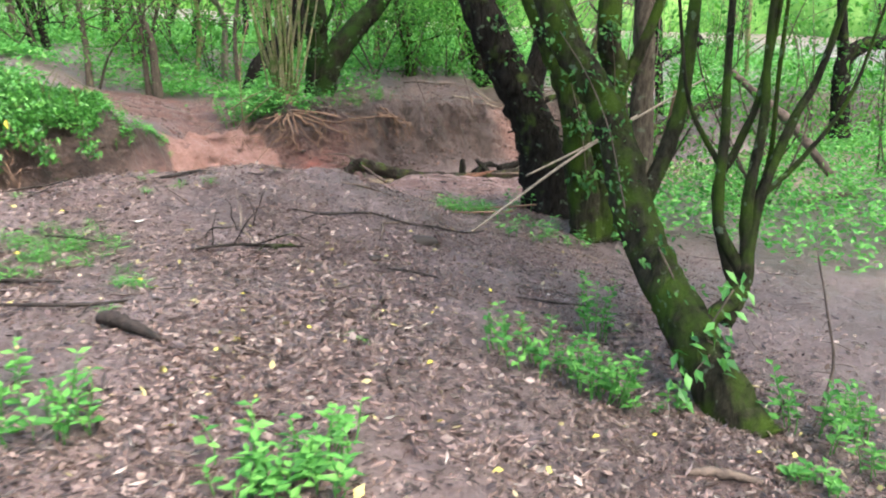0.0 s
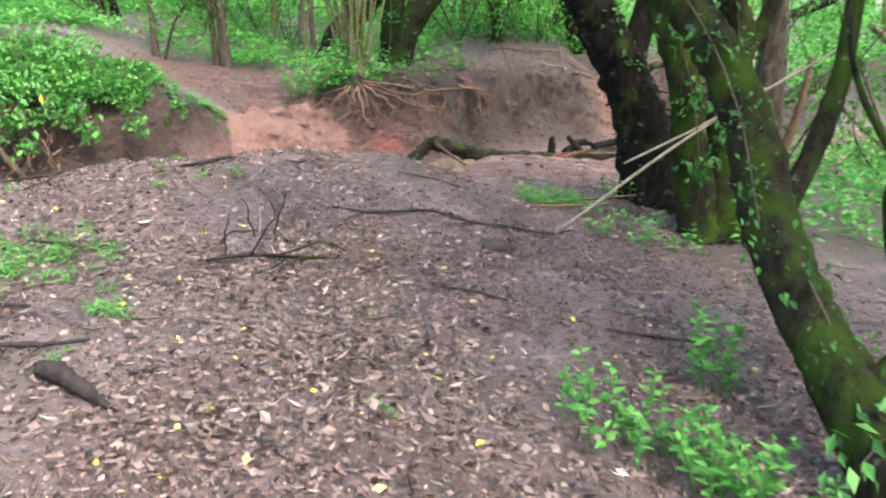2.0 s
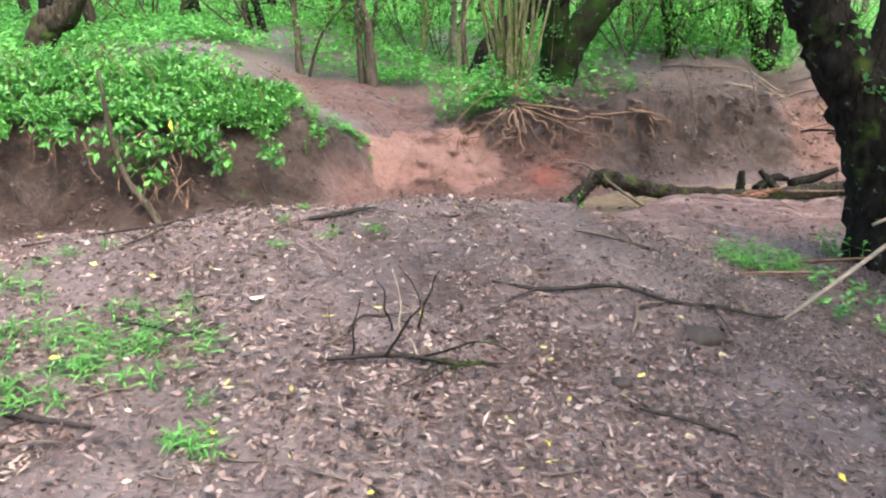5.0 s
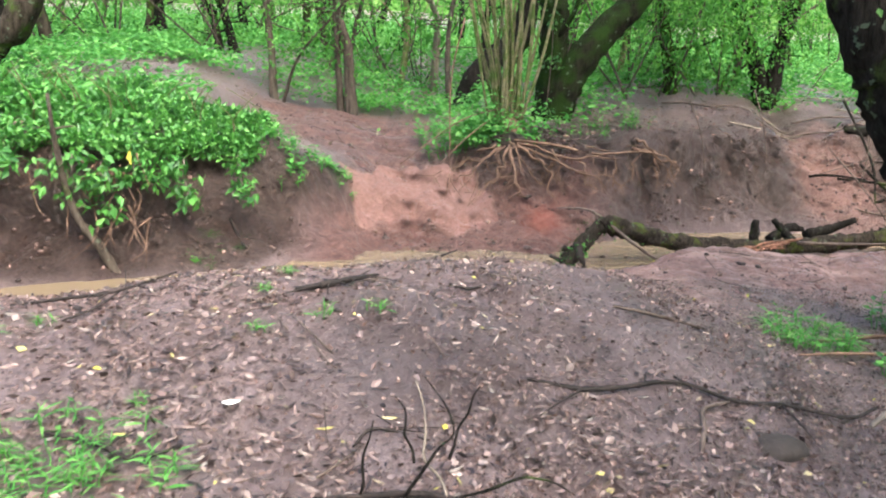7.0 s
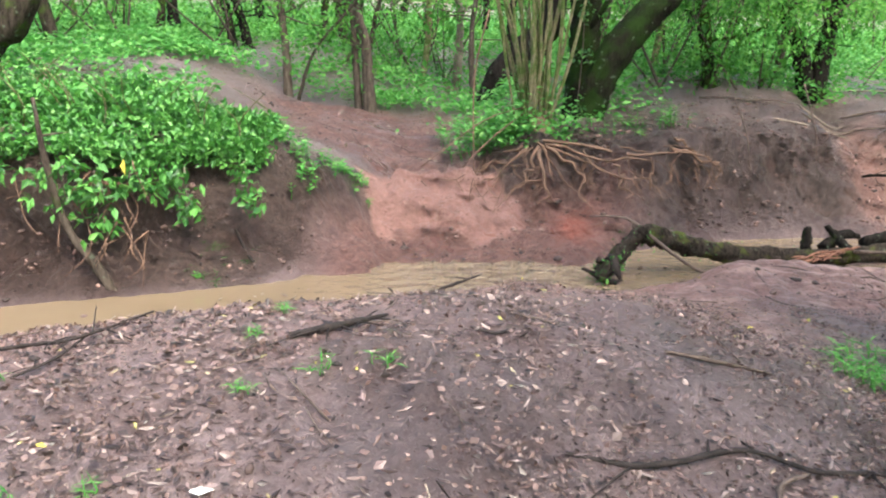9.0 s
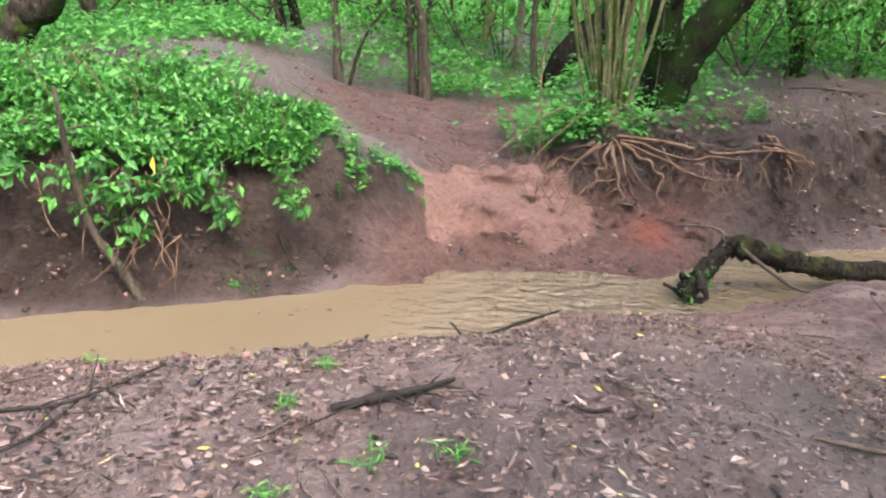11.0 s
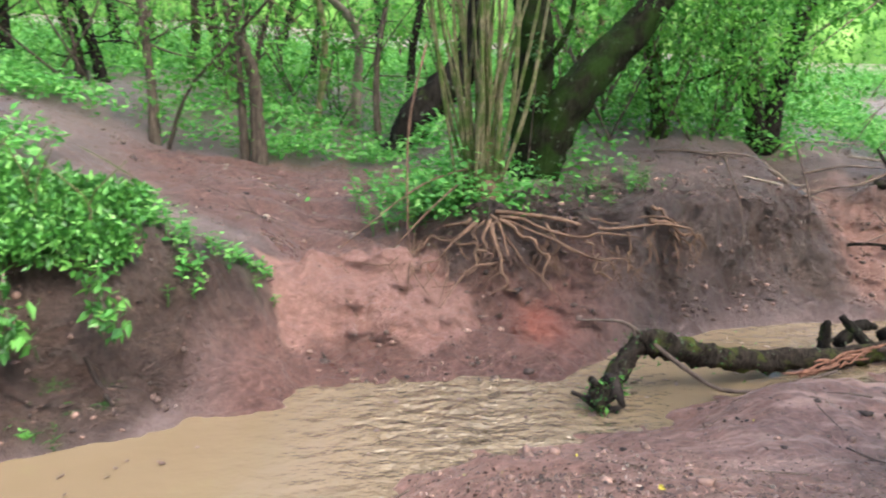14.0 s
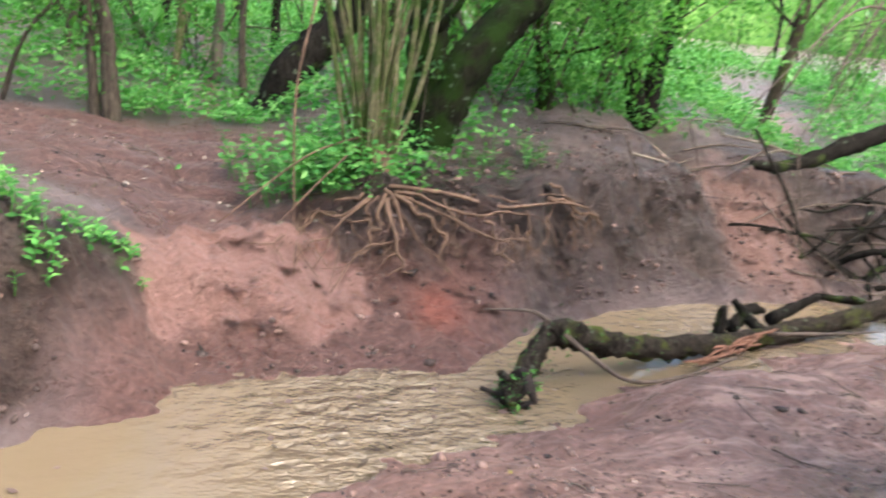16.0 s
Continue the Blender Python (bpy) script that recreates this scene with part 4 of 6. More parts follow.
def fallen_log():
    g = np.random.default_rng(41)
    base = np.array(LOG[0])
    ob = thing("fallen_log", tuple(base), "fallen dark mossy log lying across the muddy stream", "log")
    p = np.array(LOG) - base
    part("trunk", limb_mesh("trunk", [tube(p, [0.045, 0.06, 0.06, 0.075, 0.066, 0.064, 0.068, 0.07, 0.072, 0.078, 0.085, 0.09, 0.1], 130, 14, 0.17, g)], mat_log), ob)
    # the torn, rotten end in the water
    for k in range(16):
        c = np.array([0.98, 10.08, -0.3]) - base + g.normal(0, 1, 3) * (0.045, 0.04, 0.05)
        d = g.normal(0, 1, 3) * (0.05, 0.04, 0.035)
        part("torn_end", limb_mesh("torn_end", [tube([c - d, c, c + d], [0.012, 0.03 * g.uniform(0.6, 1.1), 0.01], 7, 7, 0.3, g)], mat_log if k % 2 else mat_rot), ob)
    c = np.array([1.03, 10.08, -0.24]) - base + g.normal(0, 0.05, (34, 3))
    part("sprouts", leaves_mesh("sprouts", c, g.normal(0, 1, (34, 3)) + (0, -0.4, 0.4), g.uniform(0.03, 0.055, 34), g, mat_herb), ob, "small yellow-green leaves")
    for _ in range(36):
        c = np.array([g.uniform(2.35, 3.05), 0, 0])
        c[1], c[2] = 10.46 + (c[0] - 2.35) * 0.43 + g.normal(0, 0.02), -0.33 + (c[0] - 2.35) * 0.11 + g.normal(0, 0.014)
        d = np.array([0.12, 0.05, 0.012]) * g.uniform(0.4, 1.2) + g.normal(0, 0.012, 3)
        th = g.uniform(0.004, 0.013)
        part("splinter", limb_mesh("splinter", [tube(np.array([c - d, c + g.normal(0, 0.008, 3), c + d]) - base, [th * 0.4, th, th * 0.3], 8, 6, 0.25, g)], mat_orange), ob, "torn orange splintered wood")
    part("branch", limb_mesh("branch", [tube(np.array([(1.3, 10.28, -0.06), (1.5, 10.2, -0.2), (1.75, 10.2, -0.33), (2.15, 10.3, -0.35), (2.6, 10.45, -0.3)]) - base, [0.018, 0.015, 0.012, 0.01], 24, 6, 0.05, g)], mat_stick), ob)
    for q in ([(2.7, 10.8, -0.28), (2.7, 10.8, -0.08)], [(2.9, 10.95, -0.3), (3.1, 11.05, -0.2), (3.25, 11.1, -0.22)], [(3.25, 11.0, -0.25), (3.5, 11.1, -0.2), (3.75, 11.15, -0.12)], [(3.1, 10.9, -0.3), (2.95, 11.05, -0.12)]):
        part("stub", limb_mesh("stub", [tube(np.array(q) - base, [0.05, 0.04, 0.025], 12, 9, 0.15, g)], mat_bark_dark), ob)
    for q in ([(1.2, 10.27, -0.05), (1.17, 10.26, 0.04)], [(1.25, 10.3, -0.02), (1.1, 10.3, 0.06), (0.85, 10.35, 0.05)], [(3.1, 10.8, -0.28), (3.6, 10.75, -0.26), (4.0, 10.75, -0.24)]):
        part("stub", limb_mesh("stub", [tube(np.array(q) - base, [0.018, 0.012, 0.005], 12, 6, 0.1, g)], mat_stick), ob)
    n = 620
    k = 0.45 * g.uniform(0.0, 1, n) ** 1.4
    c = curve(p, 200)[(k * 199).astype(int)] + g.normal(0, 0.05, (n, 3))
    part("moss_leaves", leaves_mesh("moss_leaves", c, g.normal(0, 1, (n, 3)), g.uniform(0.012, 0.03, n), g, mat_vine), ob)


fallen_log()
stick("leaning_branch", "dark bare branch leaning against the bank below the bush", [(-2.52, 9.38, -0.42), (-2.66, 9.33, -0.13), (-2.79, 9.29, 0.1), (-2.84, 9.2, 0.55), (-2.83, 9.1, 0.97)], [0.034, 0.034, 0.026, 0.02, 0.012], mat_bark_grey, 4, 2, "branch", False)
stick("leaning_pole", "long pale bare pole leaning on the mossy trees", [(1.69, 6.38, 0.01), (2.92, 7.1, 0.58), (4.27, 7.65, 1.15)], [0.011, 0.013, 0.01], mat_pale_stick, 0, 3, "pole", False)
stick("leaning_pole", "thin pale bare pole leaning on the mossy trees", [(2.3, 6.95, 0.35), (2.92, 7.1, 0.6), (3.4, 7.2, 0.85)], [0.009, 0.01, 0.007], mat_pale_stick, 0, 4, "pole", False)
stick("broken_branch", "reddish broken branch standing among the trees", [(3.85, 7.9, -0.25), (3.9, 7.9, 0.05), (4.05, 7.9, 0.57), (4.11, 7.9, 1.03)], [0.05, 0.045, 0.035, 0.015], mat_root, 0, 5, "branch", False)
stick("fallen_branch", "long dark branch lying on the leaf litter", [(0.28, 6.1, 0.01), (0.46, 6.09, 0.02), (0.64, 6.17, 0.03), (0.88, 6.33, 0.02), (1.14, 6.39, 0.015), (1.42, 6.52, 0.02), (1.68, 6.57, 0.02), (1.9, 6.76, 0.03)], [0.01, 0.016, 0.013, 0.012, 0.014, 0.012, 0.009], mat_rot, 8, 6, "branch")
stick("fallen_branch", "short crooked dark branch beside a low mound", [(0.9, 5.98, 0.01), (0.94, 6.1, 0.02), (0.98, 6.23, 0.03), (1.11, 6.37, 0.02)], [0.012, 0.014, 0.01], mat_stick, 1, 7, "branch")
stick("fallen_branch", "grey straight branch on the leaf litter", [(0.7, 6.78, 0.01), (0.92, 6.83, 0.02), (1.18, 7.02, 0.015)], [0.009, 0.013, 0.008], mat_stick, 1, 8, "branch")
stick("fallen_branch", "dark forked branch on the muddy slope", [(-0.65, 6.57, 0.01), (-0.52, 6.64, 0.02), (-0.42, 6.66, 0.025), (-0.33, 6.78, 0.02)], [0.014, 0.024, 0.016, 0.008], mat_rot, 8, 9, "branch")
TWIG = [(-0.44, 7.8, 0.1), (-0.33, 7.8, 0.015), (-0.14, 7.82, 0.05), (0.02, 7.8, 0.08)]
stick("fallen_branch", "dark twig reaching over the water's edge", TWIG, [0.006, 0.011, 0.012, 0.005], mat_rot, 5, 10, "branch")
stick("short_log", "short dark rotten log on the leaf litter", [(-0.71, 4.09, 0.04), (-0.62, 4.0, 0.035), (-0.52, 3.93, 0.03), (-0.39, 3.81, 0.012)], [0.045, 0.058, 0.046, 0.038, 0.012], mat_rot, 0, 11, "log")
stick("fallen_branch", "dark bent branch among the grass", [(-1.5, 5.0, 0.02), (-1.31, 4.92, 0.03), (-1.02, 4.85, 0.02)], [0.016, 0.02, 0.01], mat_rot, 4, 12, "branch")
stick("fallen_branch", "dark bent twig beside the grass tufts", [(-1.26, 5.62, 0.01), (-1.07, 5.54, 0.02), (-0.95, 5.5, 0.03), (-0.82, 5.58, 0.01)], [0.009, 0.013, 0.01, 0.006], mat_rot, 4, 311, "branch")
stick("fallen_branch", "short dark branch on bare wet soil", [(0.84, 5.37, 0.01), (1.0, 5.3, 0.02), (1.18, 5.25, 0.01)], [0.008, 0.012, 0.006], mat_rot, 2, 312, "branch")
stick("fallen_branch", "dark branch lying on the litter near the herbs", [(1.62, 4.97, 0.01), (1.85, 4.93, 0.02), (2.1, 4.97, 0.015)], [0.008, 0.013, 0.008], mat_rot, 2, 313, "branch")
stick("fallen_branch", "thin dark twig on the muddy slope", [(-1.49, 6.27, 0.01), (-1.41, 6.44, 0.02), (-1.4, 6.68, 0.02)], [0.006, 0.008, 0.004], mat_rot, 4, 314, "branch")
stick("fallen_branch", "short dark piece of branch on the mud", [(-0.02, 6.7, 0.01), (0.06, 6.67, 0.015), (0.14, 6.67, 0.01)], [0.006, 0.01, 0.006], mat_rot, 1, 315, "branch")
stick("fallen_branch", "short dark twig on the leaf litter", [(-0.3, 5.66, 0.01), (-0.2, 5.72, 0.02), (-0.06, 5.7, 0.01)], [0.006, 0.009, 0.005], mat_rot, 3, 316, "branch")
stick("fallen_branch", "pale curved root lying by the dark tree", [(1.7, 7.2, 0.01), (2.0, 7.35, 0.05), (2.35, 7.4, 0.06)], [0.008, 0.012, 0.01], mat_root, 1, 317, "branch")
stick("fallen_branch", "dark bent branch among the grass", [(-1.3, 4.5, 0.02), (-1.06, 4.42, 0.03), (-0.81, 4.34, 0.03), (-0.62, 4.37, 0.02)], [0.01, 0.016, 0.014, 0.008], mat_rot, 4, 13, "branch")
stick("fallen_branch", "thin grey branch trailing down the slope", [(-2.1, 6.45, 0.02), (-1.61, 6.54, 0.03), (-1.38, 6.58, 0.02), (-1.22, 6.8, 0.03)], [0.008, 0.01, 0.006], mat_rot, 6, 14, "branch")
stick("fallen_branch", "pale curved branch in front of the dark tree", [(1.95, 7.55, 0.02), (2.3, 7.75, 0.06), (2.7, 7.8, 0.1)], [0.012, 0.016, 0.012], mat_root, 1, 15, "branch")


stick("dead_tree", "dead reddish tree leaning in the green grass", [(5.3, 9.1, 1.25), (5.6, 8.9, 0.95), (5.92, 8.6, 0.62), (6.21, 8.2, 0.11)], [0.03, 0.045, 0.06, 0.05], mat_stick, 0, 17, "tree", False)
stick("fallen_branch", "dark broken branch on the green grass", [(5.9, 8.2, 0.08), (6.25, 8.2, 0.09), (6.65, 8.2, 0.08)], [0.05, 0.06, 0.04], mat_stick, 0, 18, "branch")
stick("bare_sapling", "thin dark bare sapling with few leaves", [(2.95, 3.75, -0.02), (3.12, 3.85, 0.3), (3.08, 3.9, 0.6), (2.98, 3.95, 0.95)], [0.014, 0.012, 0.01, 0.006], mat_stick, 3, 19, "sapling")
stick("dark_clod", "dark rotten piece of wood on the litter", [(1.72, 2.92, 0.02), (1.88, 2.9, 0.03), (2.06, 2.88, 0.02)], [0.02, 0.035, 0.02], mat_stick, 0, 20, "wood")
for k, (a, b) in enumerate((((2.21, 11.6, 0.9), (2.38, 11.45, 0.25)), ((2.95, 12.0, 1.0), (3.1, 11.8, 0.2)), ((4.3, 12.4, 0.8), (4.2, 12.1, 0.1)))):
    stick("hanging_twig", "thin dark twig hanging over the bank", [a, ((a[0] + b[0]) / 2 + 0.04, (a[1] + b[1]) / 2, (a[2] + b[2]) / 2), b], [0.008, 0.007, 0.004], mat_stick, 3, 30 + k, "twig", False)


def drooping_tree():
    """A bare tree upstream whose thin branches droop over the bank."""
    g = np.random.default_rng(181)
    base = np.array(at_ground(7.0, 13.9))
    ob = thing("drooping_tree", tuple(base), "tree with thin bare drooping branches over the bank", "tree")
    part("trunk", limb_mesh("trunk", [tube([(0, 0, -0.1), (-0.15, 0, 1.2), (-0.3, -0.1, 2.6), (-0.2, 0, 5.5)], [0.075, 0.065, 0.055, 0.02], 30, 10, 0.06, g)], mat_bark_dark), ob)
    pos, way = [], []
    for k in range(20):
        e = np.array([g.uniform(3.4, 6.4), g.uniform(12.1, 13.6), g.uniform(0.6, 1.5)]) - base
        a = np.array([-0.2, 0, g.uniform(1.6, 3.2)])
        m = (a + e) / 2 + (0, 0, g.uniform(0.3, 0.8))
        part("limb", limb_mesh("limb", [tube([a, m, e], [0.02, 0.013, 0.004], 14, 5, 0.06, g)], mat_stick), ob)
        c = curve([a, m, e], 20)[g.integers(6, 20, 16)]
        pos.append(c + g.normal(0, 0.07, (16, 3)))
        way.append(g.normal(0, 1, (16, 3)) - (0, 0, 0.4))
        for _ in range(3):
            i = curve([a, m, e], 20)[g.integers(8, 19)]
            part("twig", limb_mesh("twig", [tube([i, i + g.normal(0, 0.15, 3) - (0, 0, 0.2)], [0.006, 0.003], 5, 4)], mat_stick), ob)
    pos, way = np.vstack(pos), np.vstack(way)
    part("leaves", leaves_mesh("leaves", pos, way, g.uniform(0.05, 0.1, len(pos)), g, mat_bush), ob)


drooping_tree()


def dead_sapling():
    g = np.random.default_rng(51)
    base = np.array(at_ground(-0.12, 5.38))
    ob = thing("dead_branch", tuple(base), "dead dark branch with bare upright twigs on the litter", "branch")

    def bend(q):
        c = curve(np.array(q) * 1.25, 6)
        c[1:] += g.normal(0, 0.012, (5, 3)) * (1, 1, 0.4)
        return c

    part("stem", limb_mesh("stem", [tube([(-0.26, 0.02, 0.01), (-0.16, 0, 0.03), (0.05, 0.02, 0.04), (0.25, -0.02, 0.03), (0.45, 0.03, 0.01)], [0.006, 0.011, 0.013, 0.011, 0.004], 20, 7, 0.16, g)], mat_rot), ob)
    for q, m in (([(0.1, 0, 0.03), (0.05, 0.04, 0.14), (0.03, 0.08, 0.29)], mat_pale_stick), ([(0.0, 0, 0.03), (0.06, 0.0, 0.14), (0.11, 0.02, 0.21), (0.03, 0.05, 0.3)], mat_bark_dark),
                 ([(-0.1, 0, 0.03), (-0.08, 0.02, 0.2)], mat_bark_dark), ([(0.02, 0.03, 0.1), (-0.02, 0.05, 0.26)], mat_bark_dark), ([(0.2, 0, 0.03), (0.12, -0.1, 0.03), (0.02, -0.16, 0.0)], mat_bark_dark),
                 ([(0.25, 0, 0.03), (0.2, -0.12, 0.02)], mat_bark_dark), ([(0.0, 0, 0.03), (0.2, -0.06, 0.05), (0.34, -0.05, 0.02)], mat_bark_dark), ([(0.1, 0, 0.03), (0.28, 0.05, 0.07), (0.4, 0.04, 0.03)], mat_bark_dark), ([(0.3, 0, 0.02), (0.24, -0.08, 0.05), (0.12, -0.14, 0.01)], mat_bark_dark), ([(0.1, 0.02, 0.12), (0.16, 0.05, 0.3)], mat_bark_dark)):
        part("twig", limb_mesh("twig", [tube(bend(q), [0.005, 0.004, 0.002], 16, 6, 0.08, g)], m), ob)


dead_sapling()


def tangle():
    """Dark roots and branches piled against the bank upstream."""
    g = np.random.default_rng(61)
    base = np.array(at_ground(5.0, 12.2))
    ob = thing("branch_pile", tuple(base), "tangled pile of dark wet roots and branches on the bank", "branches")
    for i in range(34):
        a = g.uniform(0, 3.14)
        c = np.array([4.95 + g.normal(0, 0.45), 12.15 + g.normal(0, 0.25), 0.0])
        c[2] = float(height(c[0], c[1])) + g.uniform(0.0, 0.35)
        d = np.array([math.cos(a) * 0.6, -abs(math.sin(a)) * 0.3, g.normal(-0.05, 0.2)]) * g.uniform(0.5, 1.3)
        q = np.array([c - d, c + g.normal(0, 0.08, 3), c + d]) - base
        th = g.choice([0.008, 0.014, 0.03, 0.06], p=[0.35, 0.3, 0.25, 0.1])
        part("branch", limb_mesh("branch", [tube(q, [th, th * 1.1, th * 0.5], 12, 7, 0.1, g)], mat_bark_dark if th > 0.01 else mat_stick), ob)
    stick("mossy_log", "thick dark mossy branch lying above the bank", [at_ground(4.35, 13.05, 0.0), at_ground(4.7, 13.0, 0.06), (5.3, 13.0, 0.76), (6.1, 13.0, 1.07), (7.2, 13.1, 1.5)], [0.035, 0.07, 0.085, 0.08, 0.07], mat_bark_dark, 2, 16, "log", False)


tangle()


def bank_brush():
    """Dry branches lying about on the bank upstream."""
    g = np.random.default_rng(361)
    for k in range(16):
        x, y, a, ln = g.uniform(2.5, 5.9), g.uniform(13.0, 14.4), g.uniform(-0.7, 0.7), g.uniform(0.25, 0.6)
        pts = [(x + math.cos(a) * ln * q, y + math.sin(a) * ln * q * 0.6, 0.02 + 0.05 * (q + 1) * g.uniform()) for q in (-1, -0.3, 0.3, 1)]
        stick("fallen_branch", "dry brown branch lying on the bank upstream", pts, [0.014, 0.018, 0.012, 0.006], mat_stick if k % 3 else mat_pale_stick, 4, 370 + k, "branch", group="dry branches on the bank")


bank_brush()


def stone(x, y, s, label="small dark wet stone on the ground"):
    g = np.random.default_rng(int(x * 100) + 500)
    bm = bmesh.new()
    bmesh.ops.create_icosphere(bm, subdivisions=2, radius=1)
    for v in bm.verts:
        v.co = Vector((v.co.x, v.co.y * 0.8, v.co.z * 0.45)) * s * float(1 + 0.3 * noise.noise(v.co * 1.7 + Vector((x, y, 0))))
    for f in bm.faces:
        f.smooth = True
    me = bpy.data.meshes.new("stone")
    bm.to_mesh(me)
    bm.free()
    me.materials.append(mat_stone)
    ob = new("stone", me)
    ob.location = at_ground(x, y, s * (0.1 if s < 0.1 else -0.18))
    tagged(ob, label, "stone", "stones on the ground")


stone(0.8, 5.55, 0.045)
stone(0.87, 5.48, 0.03)
stone(0.25, 5.12, 0.035)
stone(1.23, 6.22, 0.14, "low dark mound of earth on the litter")


# ---- plants ----
def herb(name, label, x, y, h, n, size, wid, mat, seed, shape=LEAF, category="plant", group=""):
    """A small plant of upright stems with leaves in pairs."""
    g = np.random.default_rng(seed)
    base = np.array(at_ground(x, y))
    ob = thing(name, tuple(base), label, category, group)
    pos, way, size_all = [], [], []
    for _ in range(n):
        a, r = g.uniform(0, 6.28), wid * g.uniform(0, 1) ** 0.6
        b = np.array([r * math.cos(a), r * math.sin(a), 0.0])
        b[2] = float(height(x + b[0], y + b[1])) - base[2] - 0.01
        lean = np.array([math.cos(a), math.sin(a), 0]) * g.uniform(0.05, 0.35)
        hh = h * g.uniform(0.45, 1.1)
        tip = b + lean * hh + (0, 0, hh)
        part("stem", limb_mesh("stem", [tube([b, (b + tip) / 2 + g.normal(0, 0.01, 3), tip], [0.004, 0.003, 0.0015], 5, 4)], mat), ob)
        k = max(3, int(hh / 0.045))
        for j in range(k):
            f = 0.25 + 0.75 * (j + 1) / k
            for sgn in (0, 3.14):
                t = a + j * 1.57 + sgn + g.normal(0, 0.3)
                pos.append(b + (tip - b) * f)
                way.append((math.cos(t), math.sin(t), g.uniform(0.0, 0.6)))
                size_all.append(size * g.uniform(0.6, 1.15) * (1.1 - 0.35 * f))
    part("leaves", leaves_mesh("leaves", np.array(pos), np.array(way), np.array(size_all), g, mat, shape, 0.3), ob)
    return ob


herb("leafy_herb", "bright green leafy herb growing from the litter", 1.42, 4.0, 0.22, 26, 0.075, 0.26, mat_herb, 71)
herb("leafy_herb", "tall bright green leafy herb beside the leaning tree", 1.66, 3.68, 0.3, 20, 0.075, 0.15, mat_herb, 72)
herb("leafy_herb", "tall bright green leafy herb beside the leaning tree", 2.0, 4.55, 0.38, 7, 0.085, 0.08, mat_herb, 73)
herb("leafy_herb", "bright green leafy herb growing from the litter", 0.02, 2.6, 0.18, 12, 0.08, 0.2, mat_herb, 74)
herb("leafy_herb", "bright green leafy herb growing from the litter", 0.24, 2.76, 0.16, 10, 0.07, 0.12, mat_herb, 75)
herb("leafy_herb", "small green herb growing from the litter", -0.71, 3.15, 0.18, 6, 0.07, 0.14, mat_herb, 76)
herb("leafy_herb", "green leafy herb at the foot of the leaning tree", 2.75, 3.5, 0.32, 14, 0.09, 0.2, mat_herb, 77)
herb("leafy_herb", "small green sprout in the leaf litter", 1.85, 3.55, 0.1, 4, 0.07, 0.08, mat_herb, 78)
herb("leafy_herb", "small green sprout in the leaf litter", 2.05, 3.65, 0.12, 4, 0.07, 0.1, mat_herb, 79)
herb("grass_tuft", "low bright green grass tuft on the litter", -1.11, 5.4, 0.07, 60, 0.1, 0.32, mat_herb, 81, BLADE, "grass")
herb("grass_tuft", "low bright green grass tuft on the litter", -1.5, 5.15, 0.07, 70, 0.1, 0.34, mat_herb, 82, BLADE, "grass")
herb("grass_tuft", "low bright green grass tuft on the litter", -0.65, 4.74, 0.08, 12, 0.1, 0.1, mat_herb, 83, BLADE, "grass")
herb("grass_tuft", "low bright green grass tuft on the litter", -1.85, 5.6, 0.07, 44, 0.1, 0.34, mat_herb, 84, BLADE, "grass")
herb("grass_tuft", "low bright green grass tuft by the trees", 1.92, 7.65, 0.1, 60, 0.12, 0.26, mat_herb, 85, BLADE, "grass")
herb("leafy_herb", "low green herbs at the foot of the trees", 2.3, 7.0, 0.14, 16, 0.08, 0.3, mat_bush, 86)
herb("leafy_herb", "low green herbs at the foot of the trees", 2.7, 6.9, 0.12, 12, 0.08, 0.26, mat_bush, 87)
herb("leafy_herb", "low green herbs at the foot of the trees", 2.75, 8.1, 0.2, 14, 0.08, 0.3, mat_bush, 88)
herb("leafy_herb", "green sprig trailing over the edge of the bank", -1.5, 10.42, 0.2, 14, 0.08, 0.16, mat_under, 89)
herb("leafy_herb", "green sprig trailing over the edge of the bank", -1.2, 10.7, 0.12, 9, 0.075, 0.1, mat_under, 90)
herb("leafy_herb", "green sprig trailing over the edge of the bank", -1.42, 10.62, 0.22, 12, 0.08, 0.16, mat_under, 91)
herb("leafy_herb", "bright green herbs in front of the forked tree", 0.1, 12.2, 0.32, 44, 0.085, 0.42, mat_under, 92)
herb("leafy_herb", "bright green herbs in front of the forked tree", -0.02, 12.75, 0.34, 38, 0.085, 0.45, mat_under, 93)
herb("leafy_herb", "green sprig trailing over the edge of the bank", -1.34, 10.42, 0.14, 9, 0.075, 0.1, mat_under, 491)
herb("leafy_herb", "green sprig trailing over the edge of the bank", -1.1, 10.85, 0.1, 8, 0.07, 0.09, mat_under, 492)
herb("leafy_herb", "green sprig trailing over the edge of the bank", -1.02, 10.95, 0.1, 8, 0.075, 0.09, mat_under, 494)
herb("grass_tuft", "matted dull green grass at the foot of the bank", -1.95, 9.72, 0.05, 14, 0.09, 0.14, mat_vine, 495, BLADE, "grass")
herb("grass_tuft", "matted dull green grass at the foot of the bank", -1.72, 9.9, 0.05, 10, 0.08, 0.1, mat_vine, 496, BLADE, "grass")
herb("leafy_herb", "tiny green sprig at the water's edge", -1.98, 9.58, 0.06, 3, 0.05, 0.04, mat_under, 497)
stick("dark_stub", "short dark stub of wood at the water's edge", [(-1.86, 9.98, 0.05), (-1.75, 9.9, 0.06), (-1.66, 9.82, 0.05)], [0.012, 0.02, 0.014], mat_rot, 3, 498, "wood")
